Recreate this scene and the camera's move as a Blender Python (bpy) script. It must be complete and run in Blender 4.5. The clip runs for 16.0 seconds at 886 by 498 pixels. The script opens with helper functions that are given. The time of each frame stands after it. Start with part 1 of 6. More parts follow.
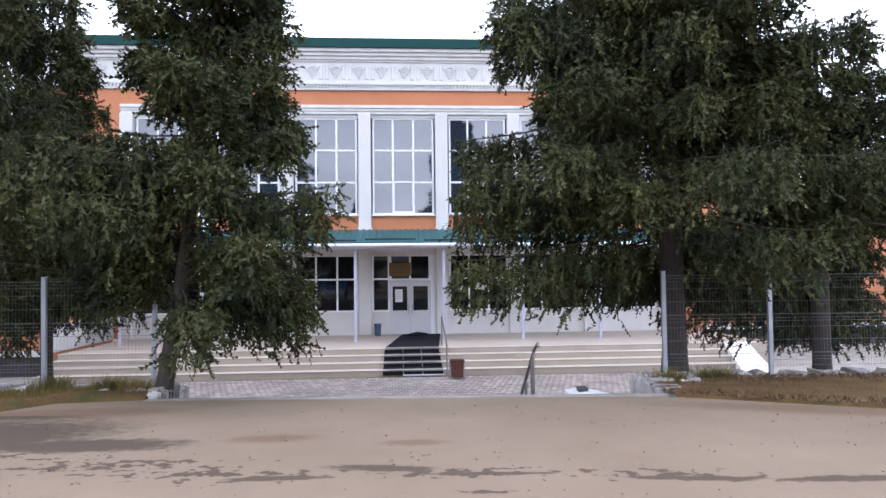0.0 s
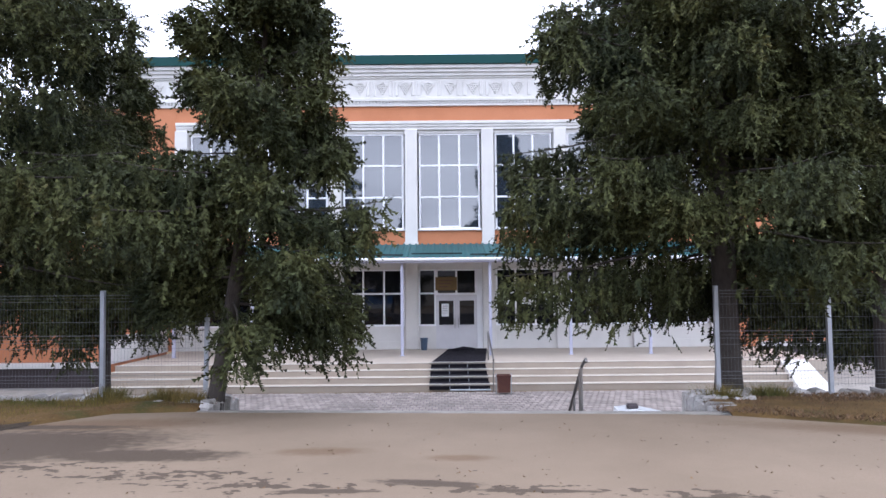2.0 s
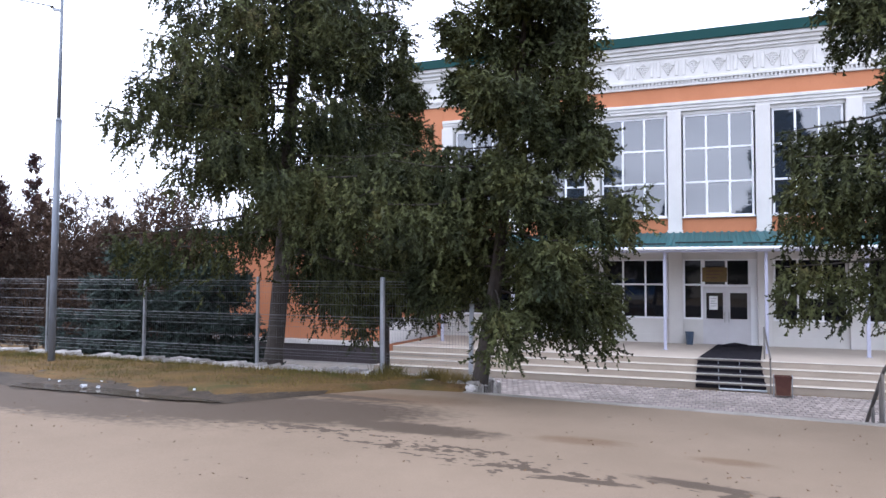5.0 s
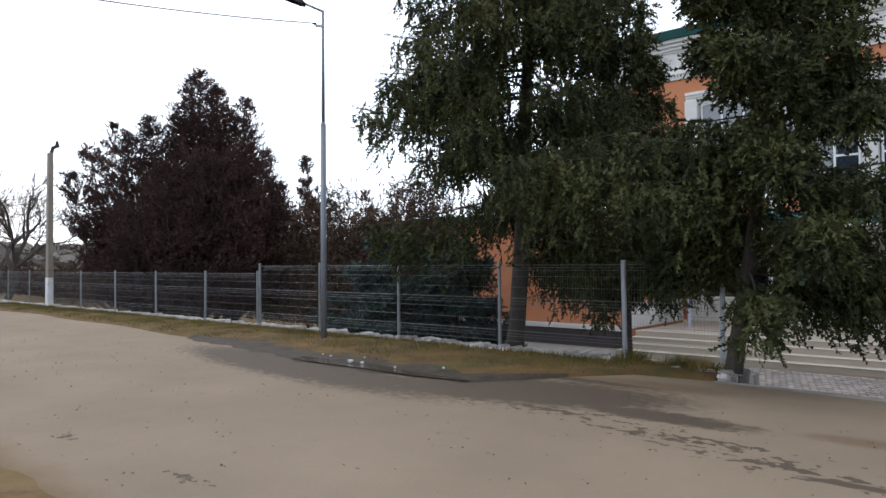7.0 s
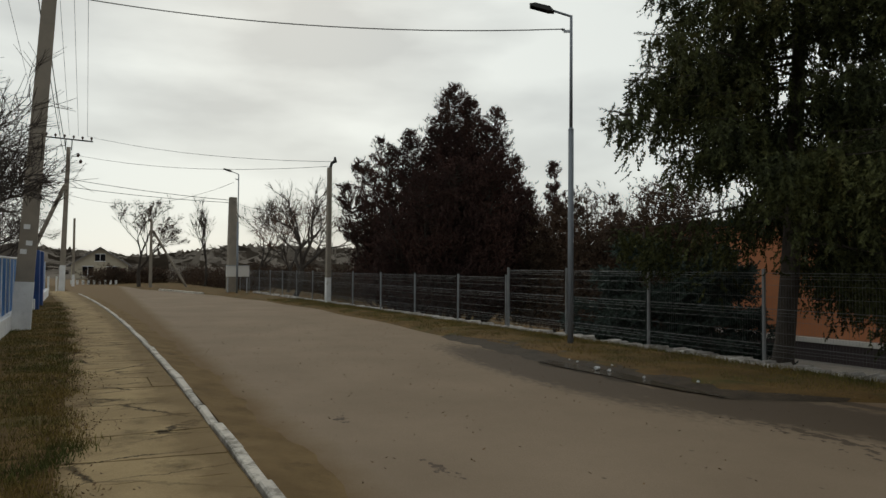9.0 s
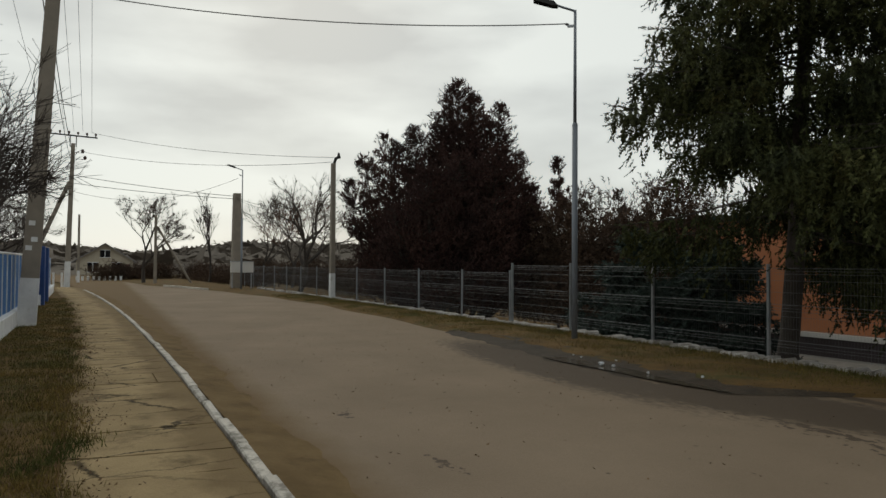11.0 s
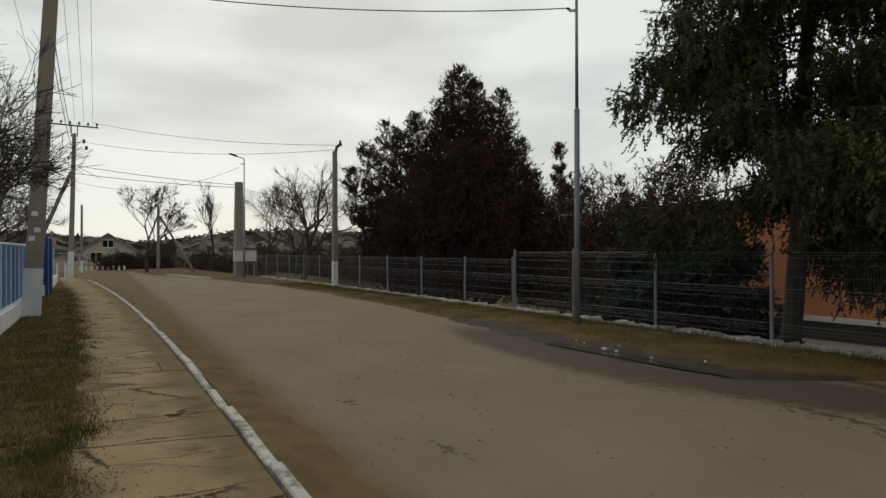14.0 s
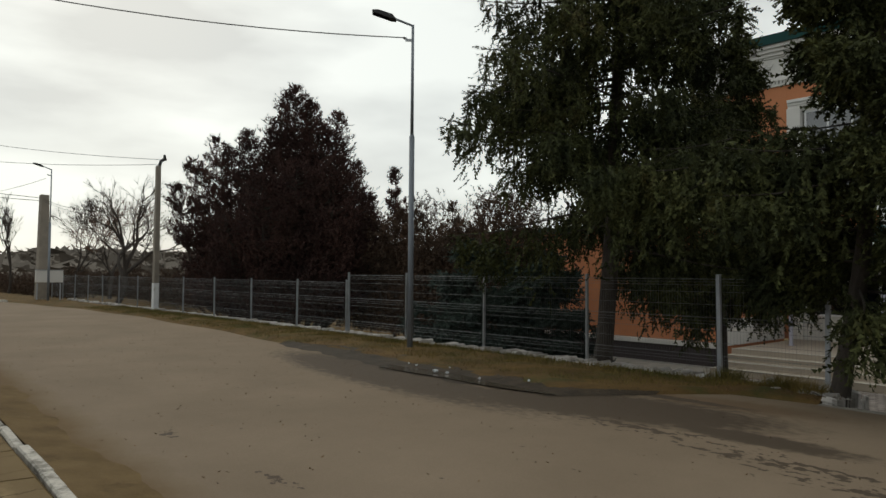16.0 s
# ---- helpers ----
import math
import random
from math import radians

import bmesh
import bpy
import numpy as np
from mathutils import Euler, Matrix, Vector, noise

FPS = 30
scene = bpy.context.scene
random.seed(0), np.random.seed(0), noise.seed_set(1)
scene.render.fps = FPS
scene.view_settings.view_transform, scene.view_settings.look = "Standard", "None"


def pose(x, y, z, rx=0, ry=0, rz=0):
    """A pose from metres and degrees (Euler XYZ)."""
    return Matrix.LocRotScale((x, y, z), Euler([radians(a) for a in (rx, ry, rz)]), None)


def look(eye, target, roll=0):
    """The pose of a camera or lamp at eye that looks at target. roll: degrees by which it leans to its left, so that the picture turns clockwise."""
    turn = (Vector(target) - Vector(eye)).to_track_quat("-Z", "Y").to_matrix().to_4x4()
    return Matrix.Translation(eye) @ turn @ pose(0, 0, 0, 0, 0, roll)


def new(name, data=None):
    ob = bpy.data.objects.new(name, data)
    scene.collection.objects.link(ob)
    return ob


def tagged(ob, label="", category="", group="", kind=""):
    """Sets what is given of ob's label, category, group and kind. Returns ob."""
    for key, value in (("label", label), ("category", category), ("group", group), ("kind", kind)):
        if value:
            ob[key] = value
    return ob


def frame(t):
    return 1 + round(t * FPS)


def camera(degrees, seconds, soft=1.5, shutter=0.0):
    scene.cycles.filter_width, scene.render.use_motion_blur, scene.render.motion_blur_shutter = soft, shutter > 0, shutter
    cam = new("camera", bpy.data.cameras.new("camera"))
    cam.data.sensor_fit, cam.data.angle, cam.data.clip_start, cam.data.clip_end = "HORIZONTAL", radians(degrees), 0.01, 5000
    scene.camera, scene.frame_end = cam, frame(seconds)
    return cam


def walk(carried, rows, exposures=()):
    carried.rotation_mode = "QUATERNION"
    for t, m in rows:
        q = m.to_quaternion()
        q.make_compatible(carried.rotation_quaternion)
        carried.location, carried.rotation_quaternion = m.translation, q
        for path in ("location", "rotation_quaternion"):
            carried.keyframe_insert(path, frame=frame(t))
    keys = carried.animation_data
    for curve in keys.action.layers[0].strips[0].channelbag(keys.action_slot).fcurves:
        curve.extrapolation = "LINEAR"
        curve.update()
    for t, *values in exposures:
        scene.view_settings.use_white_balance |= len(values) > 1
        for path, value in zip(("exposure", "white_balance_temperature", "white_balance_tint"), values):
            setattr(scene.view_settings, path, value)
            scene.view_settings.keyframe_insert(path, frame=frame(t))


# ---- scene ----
# A hand-held camera that turns where it stands, on the pavement across the street.
cam = camera(65.04, 16.0)
walk(cam, [
    (0, pose(0, 0, 1.6, 92.20, 0.63, -0.03)),
    (0.5, pose(0, 0, 1.6, 93.11, 0.56, 0.37)),
    (1, pose(0, 0, 1.6, 92.65, 0.79, 3.10)),
    (1.5, pose(0, 0, 1.6, 93.47, 0.47, 4.05)),
    (2, pose(0, 0, 1.6, 93.42, 0.54, 3.78)),
    (2.5, pose(0, 0, 1.6, 93.37, 0.47, 3.85)),
    (3, pose(0, 0, 1.6, 93.10, 0.64, 3.69)),
    (3.5, pose(0, 0, 1.6, 93.05, -0.32, 3.12)),
    (4, pose(0, 0, 1.6, 92.14, 0.65, 8.79)),
    (4.5, pose(0, 0, 1.6, 92.55, -0.14, 18.27)),
    (4.7, pose(0, 0, 1.6, 92.64, -0.24, 21.25)),
    (6.8, pose(0, 0, 1.6, 91.21, 0.11, 41.42)),
    (7, pose(0, 0, 1.6, 91.26, 0.41, 44.34)),
    (7.5, pose(0, 0, 1.6, 91.07, 0.63, 52.95)),
    (8, pose(0, 0, 1.6, 90.99, 0.30, 59.71)),
    (8.5, pose(0, 0, 1.6, 91.07, 0.22, 62.44)),
    (9, pose(0, 0, 1.6, 91.66, -0.44, 64.48)),
    (11.3, pose(0, 0, 1.6, 91.16, -0.34, 64.97)),
    (11.5, pose(0, 0, 1.6, 90.90, -0.58, 65.69)),
    (12, pose(0, 0, 1.6, 90.82, -0.79, 65.89)),
    (12.5, pose(0, 0, 1.6, 90.53, -0.27, 68.00)),
    (13, pose(0, 0, 1.6, 90.53, 0.21, 67.24)),
    (13.5, pose(0, 0, 1.6, 90.05, 0.34, 67.49)),
    (14, pose(0, 0, 1.6, 90.23, 0.12, 65.01)),
    (14.5, pose(0, 0, 1.6, 91.13, -0.29, 63.80)),
    (15, pose(0, 0, 1.6, 91.83, -0.68, 61.38)),
    (15.5, pose(0, 0, 1.6, 92.05, -0.59, 55.93)),
    (16, pose(0, 0, 1.6, 92.17, -0.43, 51.41)),
], exposures=[(0, 1.38, 5860, 22), (4.7, 1.38, 5860, 22), (6.8, 0.70, 6080, 14), (7.5, 0.13, 6450, 11), (8.0, -0.38, 6800, 8), (8.5, -0.72, 7100, 7),
              (9.2, -0.78, 7150, 7), (15.3, -0.77, 7150, 7), (16.0, -0.55, 7150, 7)])

# ---- light: an overcast late-autumn sky ----
world = bpy.data.worlds.new("overcast_sky")
scene.world = world
world.use_nodes = True
wn, wl = world.node_tree.nodes, world.node_tree.links
wn.clear()
w_out = wn.new("ShaderNodeOutputWorld")
w_bg = wn.new("ShaderNodeBackground")
w_sky = wn.new("ShaderNodeTexSky")
w_sky.sky_type, w_sky.sun_disc = "NISHITA", False
w_sky.sun_elevation, w_sky.sun_rotation = radians(28), radians(282)
w_co = wn.new("ShaderNodeTexCoord")
w_map = wn.new("ShaderNodeMapping")
w_map.inputs["Scale"].default_value = (1.6, 1.6, 5.5)
w_noise = wn.new("ShaderNodeTexNoise")
w_noise.inputs["Scale"].default_value, w_noise.inputs["Detail"].default_value = 1.7, 8
w_noise.inputs["Roughness"].default_value = 0.5
w_ramp = wn.new("ShaderNodeValToRGB")
w_ramp.color_ramp.elements[0].position, w_ramp.color_ramp.elements[0].color = 0.33, (0.66, 0.715, 0.765, 1)
w_ramp.color_ramp.elements[1].position, w_ramp.color_ramp.elements[1].color = 0.60, (0.97, 1.05, 1.10, 1)
w_mul = wn.new("ShaderNodeMixRGB")
w_mul.inputs[0].default_value = 0.010
wl.new(w_co.outputs["Generated"], w_map.inputs["Vector"])
wl.new(w_map.outputs[0], w_noise.inputs["Vector"])
wl.new(w_noise.outputs["Fac"], w_ramp.inputs[0])
wl.new(w_ramp.outputs[0], w_mul.inputs[1])
wl.new(w_sky.outputs[0], w_mul.inputs[2])
# the cloud is thinner and brighter towards the hidden sun
w_dot = wn.new("ShaderNodeVectorMath")
w_dot.operation = "DOT_PRODUCT"
w_dot.inputs[1].default_value = (-0.90, 0.20, 0.38)
w_glow = wn.new("ShaderNodeMapRange")
w_glow.inputs["From Min"].default_value, w_glow.inputs["From Max"].default_value = 0.1, 1.0
w_glow.inputs["To Min"].default_value, w_glow.inputs["To Max"].default_value = 1.0, 1.22
w_vec = wn.new("ShaderNodeVectorMath")
w_vec.operation = "SCALE"
wl.new(w_co.outputs["Generated"], w_dot.inputs[0])
wl.new(w_dot.outputs["Value"], w_glow.inputs["Value"])
wl.new(w_mul.outputs[0], w_vec.inputs[0])
wl.new(w_glow.outputs[0], w_vec.inputs["Scale"])
wl.new(w_vec.outputs[0], w_bg.inputs["Color"])
w_bg.inputs["Strength"].default_value = 1.06
wl.new(w_bg.outputs[0], w_out.inputs[0])

sun = new("sun", bpy.data.lights.new("sun", "SUN"))
sun.data.energy, sun.data.angle, sun.data.color = 0.6, radians(25), (1.0, 0.96, 0.9)
sun.matrix_world = look((0, 0, 40), (18, -3, 30))


# ---- materials ----
def node(m, kind, **inputs):
    n = m.node_tree.nodes.new(kind)
    for k, v in inputs.items():
        n.inputs[k.replace("_", " ")].default_value = v
    return n


def material(name, a, b=None, scale=3.0, rough=0.7, metal=0.0, bump=0.0, bump_scale=40.0, fine=0.25, island=0.0, random_ob=0.0,
             stain=None, stain_scale=0.6, stain_at=0.58, spec=0.5, stretch=None):
    """Two-scale procedural surface: a to b by coarse noise, fine grain, optional stains and random tone by piece."""
    m = bpy.data.materials.new(name)
    m.use_nodes = True
    links = m.node_tree.links
    bs = m.node_tree.nodes["Principled BSDF"]
    bs.inputs["Roughness"].default_value, bs.inputs["Metallic"].default_value = rough, metal
    bs.inputs["Specular IOR Level"].default_value = spec
    b = b or tuple(c * 0.8 for c in a)
    geo = node(m, "ShaderNodeNewGeometry")
    pos = geo.outputs["Position"]
    if stretch:
        mp = node(m, "ShaderNodeMapping", Scale=stretch)
        links.new(pos, mp.inputs["Vector"])
        pos = mp.outputs[0]
    n1 = node(m, "ShaderNodeTexNoise", Scale=scale, Detail=6.0, Roughness=0.6)
    n2 = node(m, "ShaderNodeTexNoise", Scale=bump_scale, Detail=4.0, Roughness=0.65)
    links.new(pos, n1.inputs["Vector"])
    links.new(pos, n2.inputs["Vector"])
    ramp = node(m, "ShaderNodeValToRGB")
    ramp.color_ramp.elements[0].position, ramp.color_ramp.elements[1].position = 0.32, 0.68
    ramp.color_ramp.elements[0].color, ramp.color_ramp.elements[1].color = (*b, 1), (*a, 1)
    links.new(n1.outputs["Fac"], ramp.inputs[0])
    col = ramp.outputs[0]
    if stain:
        n3 = node(m, "ShaderNodeTexNoise", Scale=stain_scale, Detail=8.0, Roughness=0.7)
        links.new(geo.outputs["Position"], n3.inputs["Vector"])
        r3 = node(m, "ShaderNodeValToRGB")
        r3.color_ramp.elements[0].position, r3.color_ramp.elements[1].position = stain_at, stain_at + 0.14
        links.new(n3.outputs["Fac"], r3.inputs[0])
        mx = node(m, "ShaderNodeMixRGB", Color2=(*stain, 1))
        links.new(r3.outputs[0], mx.inputs[0])
        links.new(col, mx.inputs[1])
        col = mx.outputs[0]
    mr = node(m, "ShaderNodeMapRange")
    mr.inputs["To Min"].default_value, mr.inputs["To Max"].default_value = 1 - fine, 1 + fine
    links.new(n2.outputs["Fac"], mr.inputs["Value"])
    val = mr.outputs[0]
    for amount, source in ((island, geo.outputs["Random Per Island"]), (random_ob, None)):
        if amount:
            src = source or node(m, "ShaderNodeObjectInfo").outputs["Random"]
            mi = node(m, "ShaderNodeMapRange")
            mi.inputs["To Min"].default_value, mi.inputs["To Max"].default_value = 1 - amount, 1 + amount
            links.new(src, mi.inputs["Value"])
            mm = node(m, "ShaderNodeMath")
            mm.operation = "MULTIPLY"
            links.new(val, mm.inputs[0])
            links.new(mi.outputs[0], mm.inputs[1])
            val = mm.outputs[0]
    vm = node(m, "ShaderNodeVectorMath")
    vm.operation = "SCALE"
    links.new(col, vm.inputs[0])
    links.new(val, vm.inputs["Scale"])
    links.new(vm.outputs[0], bs.inputs["Base Color"])
    if bump:
        bp = node(m, "ShaderNodeBump", Strength=bump, Distance=0.02)
        links.new(n2.outputs["Fac"], bp.inputs["Height"])
        links.new(bp.outputs[0], bs.inputs["Normal"])
    return m


def glass_material(name, tint, ior, rough):
    m = bpy.data.materials.new(name)
    m.use_nodes = True
    bs = m.node_tree.nodes["Principled BSDF"]
    bs.inputs["Base Color"].default_value = (*tint, 1)
    bs.inputs["Roughness"].default_value, bs.inputs["IOR"].default_value = rough, ior
    n = node(m, "ShaderNodeTexNoise", Scale=1.3, Detail=1.0)
    g = node(m, "ShaderNodeNewGeometry")
    bp = node(m, "ShaderNodeBump", Strength=0.05, Distance=0.02)
    m.node_tree.links.new(g.outputs["Position"], n.inputs["Vector"])
    m.node_tree.links.new(n.outputs["Fac"], bp.inputs["Height"])
    m.node_tree.links.new(bp.outputs[0], bs.inputs["Normal"])
    return m


M_WHITE = material("white_painted_plaster", (0.65, 0.63, 0.60), (0.57, 0.55, 0.525), 0.7, 0.75, bump=0.12, bump_scale=25, fine=0.05, stain=(0.6, 0.58, 0.56), stain_at=0.62)
M_STUCCO = material("white_stucco_relief", (0.68, 0.665, 0.64), (0.58, 0.565, 0.54), 1.5, 0.8, bump=0.3, bump_scale=30, fine=0.08)
M_ORANGE = material("orange_painted_plaster", (0.52, 0.205, 0.095), (0.45, 0.17, 0.075), 0.8, 0.8, bump=0.25, bump_scale=22, fine=0.08, stain=(0.42, 0.16, 0.08), stain_at=0.6)
M_ROOF = material("dark_green_roof_sheet", (0.006, 0.052, 0.048), (0.005, 0.043, 0.041), 1.0, 0.5, fine=0.08, spec=0.15)
M_AWNING = material("green_profiled_sheet", (0.022, 0.105, 0.112), (0.018, 0.088, 0.095), 1.2, 0.5, fine=0.08, spec=0.25, stain=(0.03, 0.09, 0.085), stain_at=0.6)
M_PVC = material("white_window_profile", (0.8, 0.8, 0.82), (0.76, 0.76, 0.78), 2, 0.4, fine=0.03)
# Off-white taken down further: some of the awning's shade is in this colour.
M_DOORW = material("shade_dimmed_white_door", (0.60, 0.585, 0.60), (0.54, 0.525, 0.54), 1.5, 0.45, fine=0.04)
M_GLASS = glass_material("reflecting_window_glass", (0.022, 0.03, 0.042), 2.25, 0.02)
M_STEELD = material("dull_grey_fence_steel", (0.26, 0.27, 0.28), (0.19, 0.20, 0.21), 4, 0.55, 0.4, fine=0.12)
M_GLASSD = glass_material("dark_window_glass", (0.008, 0.009, 0.012), 1.5, 0.03)
M_PLATE = material("cream_stone_step", (0.44, 0.375, 0.305), (0.38, 0.32, 0.26), 1.2, 0.5, fine=0.06, stain=(0.42, 0.38, 0.34), stain_at=0.63)
M_NOSE = material("white_step_nosing", (0.64, 0.61, 0.56), (0.56, 0.53, 0.48), 3, 0.5, fine=0.06)
M_PLINTH = material("dark_brown_plinth", (0.055, 0.042, 0.045), (0.04, 0.03, 0.033), 1.5, 0.6, bump=0.2, fine=0.15, stain=(0.12, 0.1, 0.1), stain_at=0.64)
M_CARPET = material("black_ribbed_mat", (0.018, 0.016, 0.02), (0.011, 0.010, 0.013), 8, 0.95, bump=0.5, bump_scale=120, fine=0.3, spec=0.08)
M_STEEL = material("galvanised_steel", (0.42, 0.44, 0.47), (0.34, 0.36, 0.39), 4, 0.45, 0.6, fine=0.1)
M_LILAC = material("lilac_grey_paint", (0.46, 0.46, 0.56), (0.40, 0.40, 0.5), 3, 0.5, fine=0.06)
M_INOX = material("stainless_tube", (0.33, 0.31, 0.29), (0.27, 0.26, 0.25), 6, 0.3, 0.85, fine=0.1)
M_WIRE = material("grey_fence_wire", (0.20, 0.21, 0.22), (0.15, 0.16, 0.17), 4, 0.5, 0.4, fine=0.1)
M_BROWN = material("red_brown_bin_paint", (0.10, 0.035, 0.022), (0.07, 0.022, 0.016), 5, 0.5, fine=0.15)
M_BLUEBIN = material("blue_grey_plastic", (0.045, 0.075, 0.12), (0.035, 0.06, 0.10), 5, 0.5, fine=0.1)
M_PAPER = material("white_paper", (0.78, 0.78, 0.78), (0.7, 0.7, 0.72), 6, 0.8, fine=0.05)
# Yellow darkened in the colour itself, for the gloom behind the fanlight glass.
M_YELLOW = material("glass_dimmed_yellow_board", (0.13, 0.075, 0.014), (0.10, 0.06, 0.01), 6, 0.6, fine=0.1)
M_INK = material("grey_print", (0.18, 0.18, 0.2), None, 5, 0.8)
M_CONC = material("weathered_concrete", (0.29, 0.265, 0.235), (0.20, 0.18, 0.155), 2.2, 0.9, bump=0.5, bump_scale=30, fine=0.2, stain=(0.16, 0.15, 0.13), stain_at=0.57, stain_scale=1.4)
M_RUBBLE = material("crumbling_whitewashed_stone", (0.46, 0.44, 0.42), (0.24, 0.215, 0.19), 4, 0.95, bump=0.8, bump_scale=18, fine=0.3, island=0.25)
M_POLE = material("old_concrete_pole", (0.27, 0.235, 0.195), (0.21, 0.185, 0.155), 2.5, 0.9, bump=0.3, bump_scale=45, fine=0.15)
M_LIME = material("limewash_on_concrete", (0.76, 0.77, 0.78), (0.62, 0.63, 0.64), 4, 0.9, bump=0.2, fine=0.12, stain=(0.4, 0.38, 0.35), stain_scale=3)
M_KERB = material("worn_white_painted_kerb", (0.62, 0.58, 0.52), (0.45, 0.41, 0.36), 5, 0.9, bump=0.5, bump_scale=28, fine=0.2, stain=(0.22, 0.20, 0.17), stain_at=0.48, stain_scale=5, random_ob=0.15)
M_BLUE = material("blue_painted_sheet", (0.018, 0.15, 0.42), (0.014, 0.115, 0.33), 1.5, 0.5, fine=0.1, stain=(0.04, 0.09, 0.17), stain_at=0.62)
M_BLUED = material("dark_blue_gate_paint", (0.012, 0.06, 0.22), (0.01, 0.045, 0.17), 2, 0.5, fine=0.1)
M_LAMPG = material("grey_lamp_post_paint", (0.20, 0.225, 0.26), (0.17, 0.19, 0.22), 2, 0.5, 0.2, fine=0.08)
M_BLACK = material("black_rubber", (0.012, 0.012, 0.013), None, 5, 0.6)
M_CERAM = material("brown_ceramic", (0.06, 0.03, 0.025), None, 5, 0.3)
M_BARK = material("grey_brown_bark", (0.068, 0.055, 0.046), (0.035, 0.028, 0.024), 9, 0.95, bump=0.9, bump_scale=35, fine=0.35, stretch=(1, 1, 0.35))
M_TWIG = material("dark_bare_twigs", (0.060, 0.047, 0.040), (0.04, 0.03, 0.026), 3, 0.9, fine=0.2)
M_TWIGW = material("pale_walnut_twigs", (0.105, 0.090, 0.075), (0.07, 0.058, 0.05), 3, 0.9, fine=0.2)
M_TWIGR = material("rusty_leaved_twigs", (0.15, 0.075, 0.045), (0.09, 0.045, 0.03), 3, 0.9, fine=0.2)
M_SPRUCE = material("spruce_needles", (0.072, 0.077, 0.026), (0.019, 0.026, 0.013), 0.9, 0.75, fine=0.35, island=0.6, bump_scale=6, stain=(0.068, 0.053, 0.021), stain_scale=0.9, stain_at=0.58, spec=0.15)
M_SPRUCEB = material("blue_spruce_needles", (0.05, 0.075, 0.06), (0.03, 0.045, 0.04), 0.9, 0.75, fine=0.3, island=0.4, bump_scale=6, spec=0.25)
M_THUJA = material("bronzed_thuja_sprays", (0.080, 0.041, 0.034), (0.034, 0.019, 0.018), 0.5, 0.85, fine=0.3, island=0.6, bump_scale=3, spec=0.2)
M_SHRUB = material("brown_hedge_leaves", (0.085, 0.05, 0.032), (0.04, 0.028, 0.02), 0.7, 0.85, fine=0.3, island=0.45, bump_scale=4, spec=0.2)
# Paler than bare woods: the haze of distance is put into this colour.
M_WOODS = material("haze_paled_brown_woods", (0.20, 0.175, 0.15), (0.14, 0.123, 0.108), 0.03, 0.95, fine=0.45, bump_scale=0.25, spec=0.0)
M_EARTH = material("brown_earth_with_dry_grass", (0.155, 0.093, 0.034), (0.080, 0.050, 0.020), 1.6, 0.95, spec=0.15, bump=0.8, bump_scale=26, fine=0.35, stain=(0.065, 0.062, 0.02), stain_scale=0.9, stain_at=0.52)
M_GRASS = material("dull_autumn_grass", (0.20, 0.135, 0.042), (0.066, 0.078, 0.022), 1.3, 0.9, fine=0.25, island=0.4, bump_scale=7, spec=0.2)
M_SAND = material("washed_brown_sand", (0.185, 0.125, 0.062), (0.125, 0.082, 0.038), 2.2, 0.95, spec=0.1, bump=0.6, bump_scale=60, fine=0.25, stain=(0.095, 0.062, 0.03), stain_scale=1.6, stain_at=0.56)
M_LEAF = material("fallen_brown_leaves", (0.16, 0.095, 0.045), (0.09, 0.05, 0.026), 6, 0.85, fine=0.25, island=0.5)
M_SLAB = material("cracked_pavement_concrete", (0.36, 0.265, 0.145), (0.255, 0.185, 0.10), 1.6, 0.95, spec=0.15, bump=0.5, bump_scale=45, fine=0.2, stain=(0.12, 0.086, 0.045), stain_scale=1.1, stain_at=0.54, random_ob=0.05)
M_PAVER = material("grey_pink_pavers", (0.24, 0.205, 0.185), (0.17, 0.145, 0.13), 0.9, 0.9, fine=0.2, island=0.2, random_ob=0.2)
M_FARWALL = material("far_house_plaster", (0.43, 0.38, 0.30), (0.36, 0.32, 0.25), 0.8, 0.9, fine=0.1)
M_SLATE = material("grey_slate_roof", (0.20, 0.19, 0.185), (0.15, 0.14, 0.14), 0.8, 0.85, fine=0.12)
M_TRASH = material("white_plastic_litter", (0.62, 0.64, 0.66), (0.5, 0.52, 0.54), 9, 0.25, fine=0.1)


